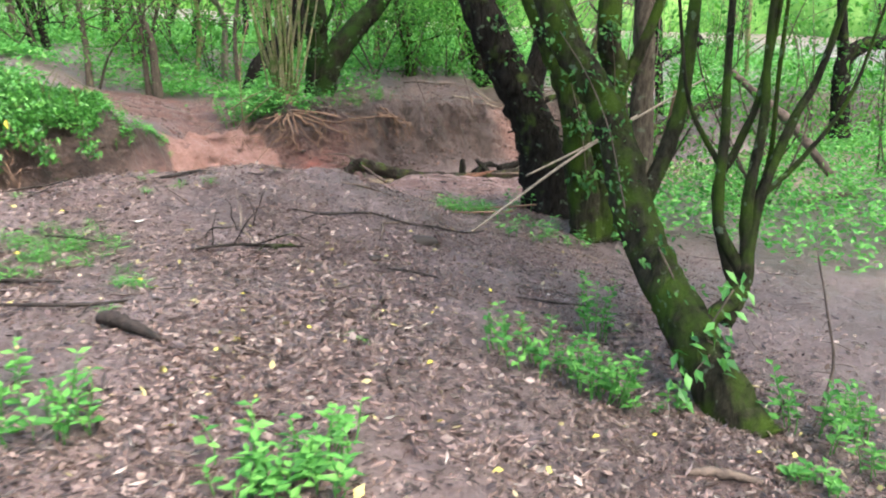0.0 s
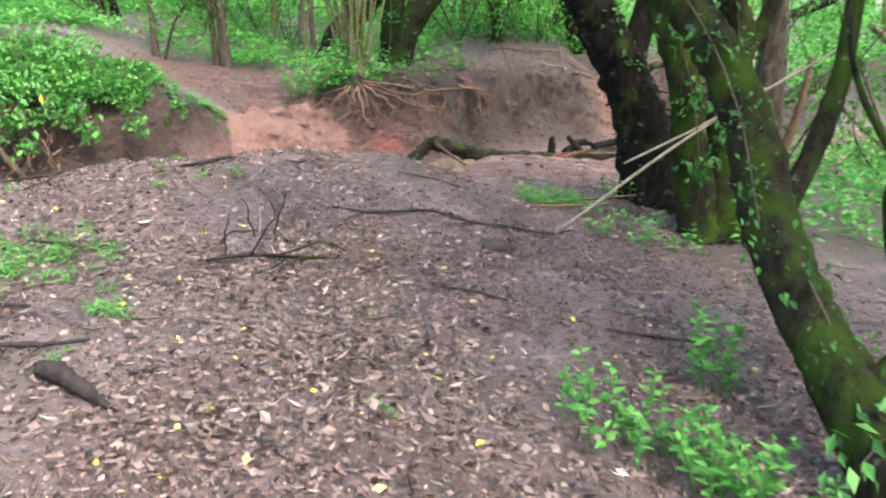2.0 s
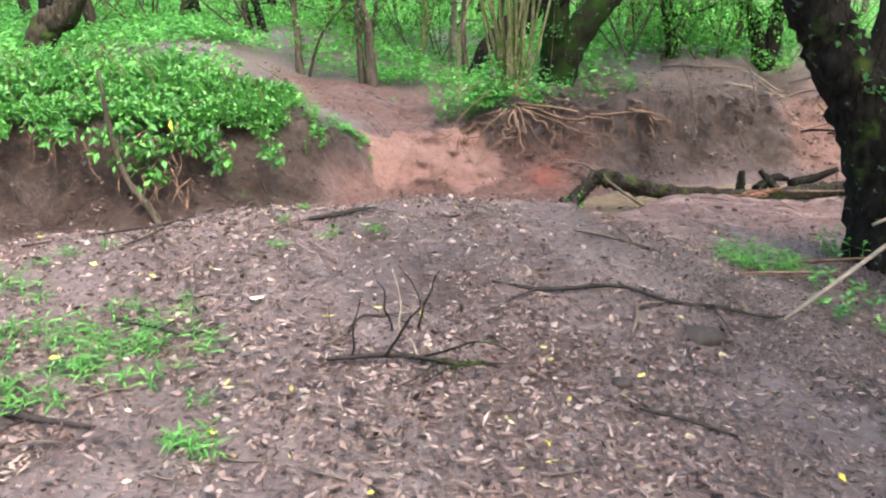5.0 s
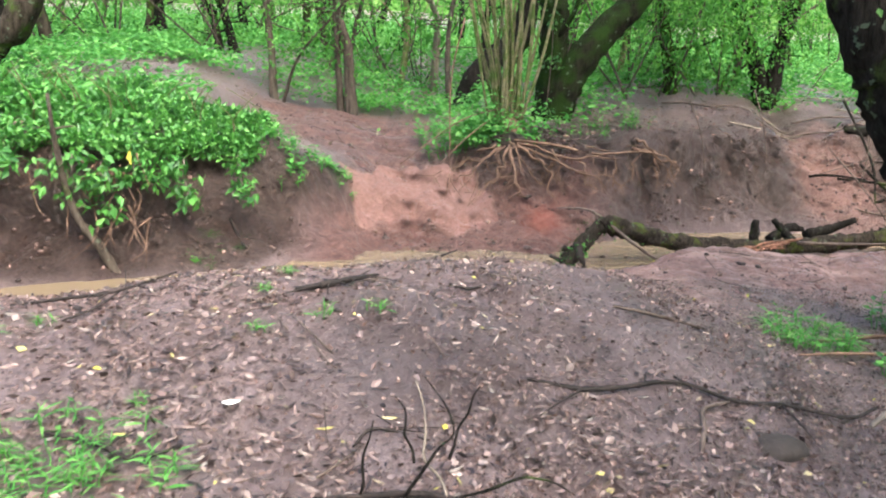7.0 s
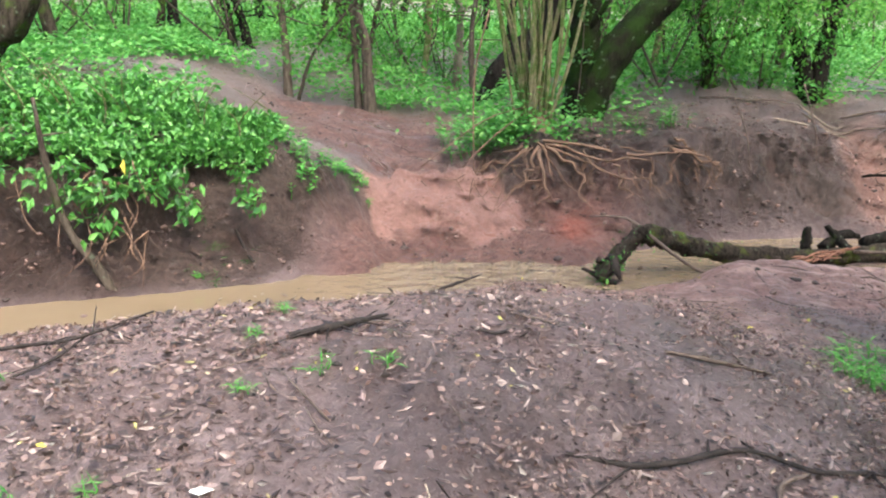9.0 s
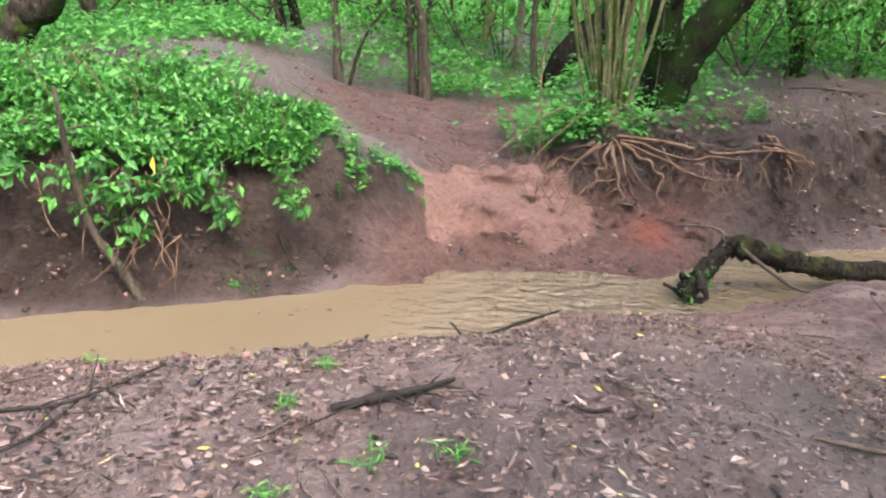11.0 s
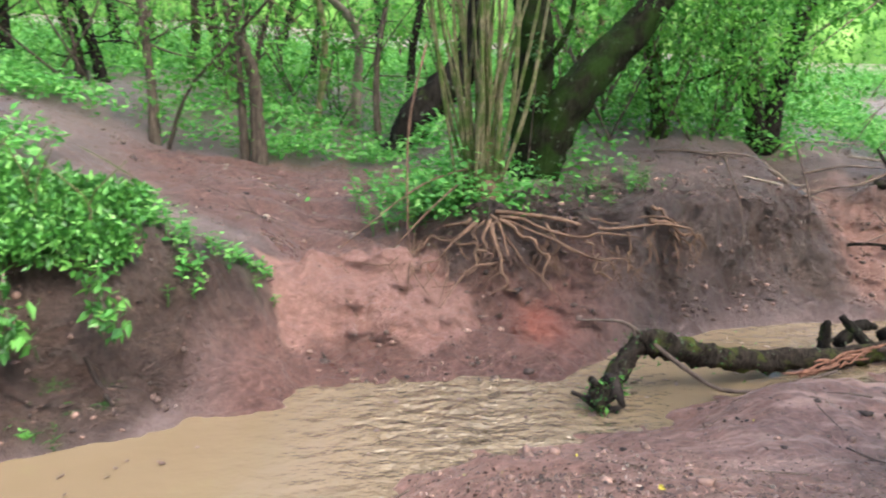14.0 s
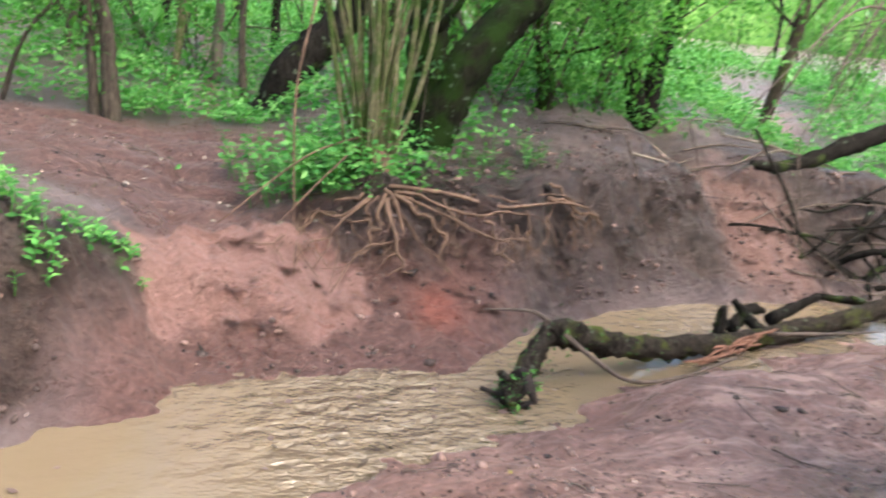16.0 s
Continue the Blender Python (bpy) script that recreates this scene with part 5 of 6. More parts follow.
# Added dark stub that stands in for a dark notch below the sand.
stick("dark_stub", "short dark stub standing in for a dark notch at the foot of the sand", [(-0.64, 10.9, -0.03), (-0.64, 10.82, 0.03), (-0.62, 10.74, 0.02)], [0.012, 0.024, 0.016], mat_rot, 2, 499, "wood")
for k in range(12):
    q = np.random.default_rng(700 + k).uniform(-1, 1, 4)
    stick("fallen_twig", "thin dark twig on the foot of the bank", [(-2.3 + 0.5 * q[0], 9.66 + 0.28 * q[0] + 0.1 * q[1], 0.02), (-2.2 + 0.5 * q[0], 9.68 + 0.28 * q[0] + 0.1 * q[2], 0.035), (-2.1 + 0.5 * q[0], 9.7 + 0.28 * q[0] + 0.1 * q[3], 0.015)], [0.004, 0.006, 0.003], mat_stick, 2, 700 + k, "twig", group="twigs below the bush")
herb("leafy_herb", "bright green herbs at the foot of the pale shoots", 0.2, 11.95, 0.26, 26, 0.08, 0.26, mat_under, 493)
herb("leafy_herb", "green herbs on the edge of the bank", 1.3, 12.05, 0.16, 14, 0.08, 0.32, mat_bush, 94)
herb("leafy_herb", "green herbs on the edge of the bank", 1.75, 12.3, 0.2, 16, 0.08, 0.34, mat_bush, 95)
herb("water_plant", "small green plant lying at the water's edge", -2.35, 8.45, 0.08, 5, 0.12, 0.06, mat_herb, 96, BLADE)
for k, (px_, py_, hh) in enumerate(((-0.95, 3.3, 0.16), (-1.0, 2.95, 0.18), (-0.02, 2.45, 0.15), (0.22, 2.5, 0.13), (-0.72, 3.04, 0.14), (2.9, 3.1, 0.2), (2.4, 2.9, 0.1), (3.1, 3.5, 0.3))):
    herb("leafy_herb", "bright green leafy herb growing from the litter", px_, py_, hh, 9, 0.085, 0.15, mat_herb, 400 + k)
for k, (gx, gy) in enumerate(((-0.75, 6.9), (-0.3, 6.4), (-1.54, 6.24), (-1.03, 5.77), (0.5, 3.9), (-0.7, 4.25), (-1.7, 6.13), (-0.74, 5.09), (-0.8, 6.62), (-0.5, 6.36), (-0.71, 6.2), (-1.75, 6.0))):
    herb("grass_sprout", "tiny green grass sprout in the mud", gx, gy, 0.05, 4, 0.06, 0.035, mat_herb, 100 + k, BLADE, "grass", "grass sprouts")

white = new("pale_leaf", leaves_mesh("pale_leaf", np.zeros((1, 3)), np.array([[1.0, 0.1, 0.05]]), [0.075], rng, mat_pale, LITTER, 0.1))
white.location = at_ground(-0.76, 5.8, 0.015)
tagged(white, "pale whitish dead leaf on the mud", "leaf")


# ---- leaf litter ----
def litter():
    g = np.random.default_rng(111)
    n = 250000
    x, y = g.uniform(-4.6, 4.8, n), g.uniform(-0.4, 10.4, n)
    thin = step(-0.4, 1.8, y + 0.5 * waves(x, y, 0.5, 27)) * (1 - step(2.8, 4.6, np.abs(x - 0.1)))
    yn = np.interp(x, NEAR_X, NEAR_Y)
    bare = step(0.45, 0.75, 0.5 + 0.5 * waves(x, y, 0.45, 17))
    keep = (y < yn - 0.1) & (g.uniform(0, 1, n) < thin * (1 - 0.6 * bare) * (1 - 0.45 * step(-1.8, -0.5, y - yn + 0.5 * waves(x, y, 0.4, 18)) * step(-4.5, -2.5, x)) * (1 - 0.75 * step(-0.2, 1.2, x) * step(-2.3, -1.2, y - yn)) * (1 - 0.85 * step(-2.0, -0.6, y - yn)) * (0.3 + 0.7 * step(-0.12, 0.1, fractal(x, y, 0.9, 119, 3))))
    x, y = x[keep], y[keep]
    m = 2600
    fx, fy = g.uniform(-5, 6, m), g.uniform(11.5, 16, m)
    x, y = np.concatenate([x, fx]), np.concatenate([y, fy])
    ok = y > np.where(y > 11, np.interp(x, BANK_X, TOP_Y), -9)
    x, y = x[ok], y[ok]
    z = height(x, y) + g.uniform(0.001, 0.009, len(x))
    way = np.stack([g.normal(0, 1, len(x)), g.normal(0, 1, len(x)), g.normal(0, 0.25, len(x))], 1)
    pos, size = np.stack([x, y, z], 1), 0.016 + 0.044 * g.uniform(0, 1, len(x)) ** 1.5
    size = size * np.interp(y, [4.0, 6.2, 8.0], [1.0, 0.8, 0.5])
    slim = g.uniform(0, 1, len(x)) < 0.55
    va, fa = leaf_arrays(pos[~slim], way[~slim], size[~slim], g, LITTER, 0.5)
    vb, fb = leaf_arrays(pos[slim], way[slim], size[slim] * 1.35, g, LITTER * (0.42, 1, 1.6), 0.45)
    ob = new("leaf_litter", mesh_of("leaf_litter", np.vstack([va, vb]), np.vstack([fa, fb + len(va)]), mat_litter, False))
    tagged(ob, "brown and grey fallen leaves strewn on the soil", "leaves", kind="stuff")
    n = 250000
    x, y = g.uniform(-3.8, 4.0, n), 0.6 + 9.7 * g.uniform(0, 1, n) ** 0.85
    thin = step(0.6, 2.2, y + 0.5 * waves(x, y, 0.5, 28)) * (1 - step(2.4, 3.8, np.abs(x - 0.1)))
    yn = np.interp(x, NEAR_X, NEAR_Y)
    keep = (y < yn - 0.08) & (g.uniform(0, 1, n) < thin * (0.3 + 0.7 * step(-0.25, 0.15, fractal(x, y, 1.1, 113, 3))) * (1 - 0.8 * step(-0.2, 1.2, x) * step(-2.4, -1.2, y - yn)) * (1 - 0.75 * step(-1.7, -0.5, y - yn)))
    x, y = x[keep], y[keep]
    pos = np.stack([x, y, height(x, y) + g.uniform(0.0, 0.006, len(x))], 1)
    way = np.stack([g.normal(0, 1, len(x)), g.normal(0, 1, len(x)), g.normal(0, 0.4, len(x))], 1)
    m = 16000
    bx, by = g.uniform(-4.0, 5.0, m), g.uniform(9.0, 14.5, m)
    far = (by > np.interp(bx, FAR_X, FAR_Y) + 0.12) & (g.uniform(0, 1, m) < 0.3 + 0.7 * step(-0.2, 0.2, fractal(bx, by, 1.4, 117, 3)))
    bank_pos = np.stack(surface(bx[far], by[far]), 1) + (0, -0.004, 0.006)
    pos, way = np.vstack([pos, bank_pos]), np.vstack([way, g.normal(0, 1, (len(bank_pos), 3)) * (1, 1, 0.5)])
    v, f = leaf_arrays(pos, way, 0.008 + 0.021 * g.uniform(0, 1, len(pos)) ** 1.3, g, LITTER, 0.7)
    ob = new("leaf_crumbs", mesh_of("leaf_crumbs", v, f, mat_crumb, False))
    tagged(ob, "fine reddish-brown crumbs of rotted leaves on the soil", "leaves", kind="stuff")
    for k in range(44):
        a, b = g.uniform(-2.5, 2.6), g.uniform(1.8, 9.3)
        if b > float(np.interp(a, NEAR_X, NEAR_Y)) - 0.2:
            continue
        leaf = new("fallen_leaf", leaves_mesh("fallen_leaf", np.zeros((1, 3)), g.normal(0, 1, (1, 3)) * (1, 1, 0.1), [g.uniform(0.025, 0.048)], g, mat_yellow))
        leaf.location = at_ground(a, b, 0.02)
        tagged(leaf, "yellow fallen leaf on the brown litter", "leaf", "yellow fallen leaves")


litter()


def drift_leaves():
    """Dark leaves that float on the stream and pale ones on the bare way."""
    g = np.random.default_rng(191)
    for _ in range(46):
        x = g.uniform(-4, 2.5)
        a, b = float(np.interp(x, NEAR_X, NEAR_Y)), float(np.interp(x, FAR_X, FAR_Y))
        y = a + (b - a) * g.uniform(0.15, 0.85)
        leaf = new("floating_leaf", leaves_mesh("floating_leaf", np.zeros((1, 3)), g.normal(0, 1, (1, 3)) * (1, 1, 0.05), [g.uniform(0.03, 0.06)], g, mat_litter, LITTER))
        leaf.location = (x, y, WATER + 0.006)
        tagged(leaf, "small dark leaf floating on the muddy water", "leaf", "floating leaves")
    for _ in range(70):
        y = g.uniform(11.5, 13.6)
        x = -0.6 + g.normal(0, 0.7)
        leaf = new("fallen_leaf", leaves_mesh("fallen_leaf", np.zeros((1, 3)), g.normal(0, 1, (1, 3)) * (1, 1, 0.2), [g.uniform(0.025, 0.06)], g, mat_dry, LITTER))
        leaf.location = at_ground(x, y, 0.025)
        tagged(leaf, "pale dry leaf on the bare trodden soil", "leaf", "pale leaves on the path")


drift_leaves()


def soil_lumps():
    g = np.random.default_rng(151)
    bm = bmesh.new()
    bmesh.ops.create_icosphere(bm, subdivisions=1, radius=1)
    tv = np.array([v.co[:] for v in bm.verts])
    tf = np.array([[v.index for v in f.verts] for f in bm.faces])
    bm.free()
    n = 52000
    x, y = g.uniform(-4.2, 5.2, n), g.uniform(5.6, 13.6, n)
    yn, yf = np.interp(x, NEAR_X, NEAR_Y), np.interp(x, FAR_X, FAR_Y)
    y1 = np.interp(x, BANK_X, TOP_Y)
    w = np.where(y < yn, 0.22 * np.exp(-((yn - y) / 2.2) ** 2) * (1 - 0.65 * step(-0.5, 0.8, x)), np.where(y < yf, 0, np.where(y < y1 + 0.2, 0.9, 0.25)))
    w = w * step(-0.1, 0.25, fractal(x, y, 1.2, 61, 3) + 0.1) * np.where(ramp_mask(x, y) > 0.4, 0.35, 1.0)
    ok = (g.uniform(0, 1, n) < w) & ~((x > -0.95) & (x < 0.25) & (y > 10.9) & (y < 11.9)) & ((y < yn - 0.06) | (y > yf + 0.06))
    x, y = x[ok], y[ok]
    s = 0.004 + 0.024 * g.uniform(0, 1, len(x)) ** 4
    c = np.stack(surface(x, y), 1) + np.stack([s * 0, s * 0, s * 0.15], 1)
    sc = s[:, None, None] * (1 + 0.5 * g.normal(0, 0.5, (len(x), 1, 3))) * (1, 1, 0.7)
    v = c[:, None] + tv[None] * sc * (1 + 0.2 * g.normal(0, 1, (len(x), len(tv), 1)))
    f = tf[None] + len(tv) * np.arange(len(x))[:, None, None]
    m, nt, b = material("soil_lump", 0.75, 0.3)
    geo = nt.nodes.new("ShaderNodeNewGeometry")
    nt.links.new(ramp(nt, geo.outputs["Random Per Island"], [(0.0, (0.022, 0.016, 0.014)), (0.55, (0.08, 0.052, 0.044)), (1.0, (0.24, 0.15, 0.12))]), b.inputs["Base Color"])
    ob = new("soil_lumps", mesh_of("soil_lumps", v.reshape(-1, 3), f.reshape(-1, 3), m, True))
    tagged(ob, "loose dark clods of soil on the eroded bank", "soil", kind="stuff")
    # thin twigs and root ends scattered over the bank and the shore
    pieces = []
    for _ in range(420):
        x, y = g.uniform(-4, 4.6), g.uniform(2.2, 12.8)
        a, b2, d = float(np.interp(x, NEAR_X, NEAR_Y)), float(np.interp(x, FAR_X, FAR_Y)), g.uniform(0, 6.28)
        ln = g.uniform(0.03, 0.13)
        if a - 0.15 < y < b2 + 0.1:
            continue
        pts = [(x + math.cos(d) * ln * k, y + math.sin(d) * ln * k + 0.01 * g.normal(), 0) for k in (-1, 0, 1)]
        pts = [(q[0], q[1], float(height(q[0], q[1])) + 0.006 + 0.012 * abs(g.normal())) for q in pts]
        r = g.uniform(0.0018, 0.005)
        pieces.append(tube(pts, [r, r, r * 0.5], 5, 5))
    tagged(new("twig_litter", limb_mesh("twig_litter", pieces, mat_stick)), "small dark twigs scattered on the soil", "twigs", kind="stuff")


soil_lumps()


def hanging_roots():
    g = np.random.default_rng(161)
    for cx, cy, top, n, wid in ((-2.62, 9.3, 0.45, 16, 0.12), (-2.45, 9.2, 0.1, 10, 0.15), (-3.3, 9.1, 0.45, 8, 0.2), (-3.9, 8.9, 0.45, 8, 0.25)):
        base = np.array([cx, cy + 0.1, top])
        ob = thing("hanging_roots", tuple(base), "pale thin roots hanging from the undercut bank", "roots", "hanging roots")
        for _ in range(n):
            a = np.array([g.normal(0, wid), 0.1, g.normal(0, 0.06)])
            e = a + (g.normal(0.04, 0.1), -0.14 - 0.05 * g.uniform(), -g.uniform(0.15, 0.38))
            part("root", limb_mesh("root", [tube([a, (a + e) / 2 + g.normal(0, 0.05, 3), e], [0.007, 0.005, 0.002], 9, 5, 0.06, g)], mat_root), ob)


hanging_roots()


# ---- undergrowth and forest ----
def undergrowth():
    g = np.random.default_rng(121)
    pos, way, size = [], [], []

    def sow(x, y, h, per, s):
        z = height(x, y)
        for _ in range(per):
            k = g.uniform(0.15, 1.0, len(x))
            a = g.uniform(0, 6.283, len(x))
            r = 0.05 + 0.16 * g.uniform(0, 1, len(x))
            pos.append(np.stack([x + r * np.cos(a), y + r * np.sin(a), z + h * k], 1))
            way.append(np.stack([np.cos(a), np.sin(a), g.normal(0.1, 0.4, len(x))], 1))
            size.append(s * g.uniform(0.6, 1.25, len(x)))

    n = 21000
    x, y = g.uniform(-11, 14, n), 10 + 20 * g.uniform(0, 1, n) ** 1.25
    y1 = np.interp(x, BANK_X, TOP_Y)
    bare = np.maximum(ramp_mask(x, y), np.exp(-(((x + 3.2) / 0.7) ** 2 + ((y - 15.3) / 0.8) ** 2)))
    bare = np.maximum(bare, np.exp(-((x - 8.4 - (y - 18) * 0.5) / 0.8) ** 2) * (y > 15.5) * (y < 24))
    bare = np.maximum(bare, 0.6 * step(1.4, 2.0, x) * (1 - step(5.8, 6.6, x)) * (1 - step(13.8, 14.6, y)))
    bare = np.maximum(bare, step(-2.9, -2.3, x) * (1 - step(-0.3, 0.4, x)) * (1 - step(13.6, 14.4, y)))
    bare = np.maximum(bare, np.exp(-(((x + 3.1) / 1.0) ** 2 + ((y - 12.8) / 0.75) ** 2)))
    patch = step(-0.55, 0.1, waves(x, y, 0.3, 19))
    ok = (y > y1 + 0.5) & (bare < 0.4) & (g.uniform(0, 1, n) < 0.35 + 0.65 * patch)
    x, y = x[ok], y[ok]
    h = (0.22 + 0.16 * waves(x, y, 0.5, 23)).clip(0.1, 0.5) * np.interp(y, [11, 16, 30], [0.8, 1.1, 1.8])
    sow(x, y, h, 17, 0.08)
    # the grassy side behind the near trees
    n = 3800
    x, y = g.uniform(3.3, 16, n), g.uniform(2, 14, n)
    yn = np.interp(x, NEAR_X, NEAR_Y)
    ok = (y < yn - np.interp(x, [3.3, 5.5, 7], [1.6, 1.0, 0.6])) & (y > 6.4 - 0.15 * (x - 4) + 0.5 * waves(x, y, 0.3, 29))
    sow(x[ok], y[ok], g.uniform(0.15, 0.5, ok.sum()), 18, 0.075)
    ob = new("undergrowth", leaves_mesh("undergrowth", np.vstack(pos), np.vstack(way), np.concatenate(size), g, mat_under))
    tagged(ob, "bright green leafy undergrowth covering the forest floor", "undergrowth", kind="stuff")


undergrowth()


def slim_tree(label, stems, mat, seed, leafy=1.0):
    """A slim crooked tree of one or more stems, with twigs and thin foliage."""
    g = np.random.default_rng(seed)
    base = np.array(at_ground(stems[0][0][0][0], stems[0][0][0][1]))
    ob = thing("slim_tree", tuple(base), label, "tree", "slim crooked trees")
    pos, way = [], []
    for pts, r in stems:
        p = np.array(pts, float) - base
        p[0, 2] = float(height(pts[0][0], pts[0][1])) - base[2] - 0.08
        d = p[-1] - p[-2]
        d = d / max(abs(d[2]), 0.2)
        q = np.vstack([p, p[-1] + d * 0.9 + g.normal(0, 0.15, 3) * (1, 1, 0), p[-1] + d * 1.8 + g.normal(0, 0.4, 3) * (1, 1, 0) + (0, 0, 1.4)])
        n = 8 * len(q)
        part("trunk", limb_mesh("trunk", [tube(q, [r * 1.5] + [r] * (len(p) - 1) + [r * 0.8, r * 0.3], n, 9, 0.1, g)], mat), ob)
        line = curve(q, 40)
        for k in range(9):
            i = int(g.integers(7, 36))
            a, ln = g.uniform(0, 6.28), g.uniform(0.3, 0.95)
            e = line[i] + (math.cos(a) * ln, math.sin(a) * ln, ln * g.uniform(-0.25, 1.0))
            m = (line[i] + e) / 2 + g.normal(0, 0.07, 3)
            part("limb", limb_mesh("limb", [tube([line[i], m, e], [r * 0.3, r * 0.2, 0.003], 9, 5, 0.08, g)], mat), ob)
            c = int(30 * leafy)
            pos.append(curve([line[i], m, e], 12)[g.integers(3, 12, c)] + g.normal(0, 0.1, (c, 3)))
            way.append(g.normal(0, 1, (c, 3)) - (0, 0, 0.4))
        c = int(70 * leafy)
        pos.append(line[g.integers(3, 40, c)] + g.normal(0, 0.07, (c, 3)))
        way.append(g.normal(0, 1, (c, 3)) - (0, 0, 0.3))
    pos, way = np.vstack(pos), np.vstack(way)
    part("leaves", leaves_mesh("leaves", pos, way, g.uniform(0.04, 0.09, len(pos)), g, mat_canopy), ob)


slim_tree("slim brown tree with a dark scorched foot beside the path", [([(-1.35, 14.0, 0.78), (-1.4, 14.0, 1.19), (-1.51, 14.0, 1.56), (-1.54, 14.0, 1.87)], 0.052), ([(-1.48, 14.05, 0.8), (-1.54, 14.0, 1.35), (-1.56, 14.0, 1.87)], 0.032)], mat_bark_grey, 601)
slim_tree("slim brown tree with leaning dry twigs", [([(-2.32, 14.0, 0.8), (-2.34, 14.0, 1.1), (-2.38, 14.0, 1.53), (-2.4, 14.0, 1.84)], 0.042), ([(-2.2, 13.9, 0.8), (-1.95, 13.7, 1.1), (-1.5, 13.5, 1.6)], 0.016)], mat_bark_grey, 602, 1.4)
slim_tree("two dark slim trunks in the undergrowth", [([(-3.18, 15.5, 1.0), (-3.24, 15.5, 1.32), (-3.41, 15.5, 1.86)], 0.06), ([(-3.38, 15.5, 1.0), (-3.45, 15.5, 1.5), (-3.56, 15.5, 1.85)], 0.05)], mat_bark_dark, 603)
slim_tree("pale grey curved trunk in the undergrowth", [([(-0.43, 17.0, 0.7), (-0.39, 17.0, 1.4), (-0.44, 17.0, 1.76), (-0.63, 17.0, 2.02)], 0.05)], mat_pale_stick, 604, 0.6)
slim_tree("dark trunk in the undergrowth", [([(-4.71, 17.0, 1.1), (-4.73, 17.0, 1.5), (-4.75, 17.0, 1.86)], 0.085)], mat_bark_dark, 605)
slim_tree("forked grey-brown tree above the bank", [([(3.98, 14.5, 0.7), (4.02, 14.5, 1.26), (4.12, 14.5, 1.78), (4.21, 14.5, 2.12)], 0.1), ([(3.94, 14.5, 0.75), (3.72, 14.5, 1.3), (3.55, 14.5, 1.59), (3.42, 14.5, 2.08)], 0.085)], mat_bark_dark, 606, 2.0)
slim_tree("slim mossy tree overgrown with leaves", [([(2.6, 14.0, 0.7), (2.56, 14.0, 1.0), (2.47, 14.0, 1.5), (2.35, 14.0, 2.02)], 0.075)], mat_bark_moss, 607, 3.0)
slim_tree("slim brown tree beside the dark bent trunk", [([(-0.15, 15.8, 0.7), (-0.2, 15.8, 1.3), (-0.12, 15.8, 2.0)], 0.035)], mat_bark_grey, 608)
slim_tree("slim brown trees in the undergrowth", [([(-2.0, 16.4, 0.9), (-1.9, 16.4, 1.4), (-2.0, 16.4, 2.1)], 0.045), ([(-1.75, 16.5, 0.9), (-1.6, 16.5, 1.5), (-1.45, 16.5, 2.1)], 0.03)], mat_bark_grey, 609)


for k, (x, y, r) in enumerate(((-2.7, 18.2, 0.06), (-1.1, 19.2, 0.05), (0.4, 18.4, 0.055), (1.7, 17.2, 0.06), (-3.9, 19.0, 0.07), (-0.1, 21.0, 0.06), (2.7, 17.6, 0.05),
                              (-2.9, 21.5, 0.07), (1.3, 20.5, 0.06), (-4.6, 16.0, 0.05), (3.4, 19.0, 0.07), (-1.9, 23.0, 0.08))):
    z, q = float(height(x, y)), np.random.default_rng(640 + k).normal(0, 0.16, 4)
    slim_tree("dark slim crooked tree far in the undergrowth", [([(x, y, z), (x + q[0] * 0.5, y, z + 0.6), (x + q[0] + q[1], y, z + 1.5), (x + q[0] + q[1] + q[2], y, z + 2.4)], r)], mat_bark_dark if k % 3 else mat_bark, 620 + k, 1.2)


def forest_tree(seed, h, r, lean, mat, label, low):
    """A slim forest tree with limbs and an uneven leafy crown."""
    g = np.random.default_rng(seed)
    ob = thing("forest_tree", (0, 0, -60), label, "tree", "forest trees")
    top = np.array([lean * h, g.normal(0, 0.4), h])
    mid = top * 0.45 + g.normal(0, 0.14, 3) * (1, 1, 0)
    p = np.array([(0, 0, -0.15), (0.0, 0, 0.1), tuple(top * 0.2 + g.normal(0, 0.06, 3) * (1, 1, 0)), tuple(mid), tuple(top)])
    part("trunk", limb_mesh("trunk", [tube(p, [r * 1.5, r * 1.15, r, r * 0.8, r * 0.25], 26, 10, 0.06, g)], mat), ob)
    line = curve(p, 30)
    ends = [top]
    for k in range(7):
        i = int(g.uniform(7 if low else 11, 27))
        a, ln = g.uniform(0, 6.28), g.uniform(0.7, 1.9)
        e = line[i] + np.array([math.cos(a) * ln, math.sin(a) * ln, ln * g.uniform(0.3, 1.0)])
        part("limb", limb_mesh("limb", [tube([line[i], (line[i] + e) / 2 + (0, 0, 0.12), e], [r * 0.4, r * 0.28, 0.008], 9, 6, 0.06, g)], mat), ob)
        ends.append(e)
    pos, way = [], []
    for e in ends:
        for _ in range(3):
            c = e + g.normal(0, 0.5, 3)
            m = 16
            d = g.normal(0, 1, (m, 3))
            d /= np.linalg.norm(d, axis=1)[:, None]
            pos.append(c + d * g.uniform(0.1, 0.55, (m, 1)))
            way.append(d - (0, 0, 0.4))
    pos, way = np.vstack(pos), np.vstack(way)
    part("crown", leaves_mesh("crown", pos, way, g.uniform(0.1, 0.22, len(pos)), g, mat_canopy), ob)
    return ob


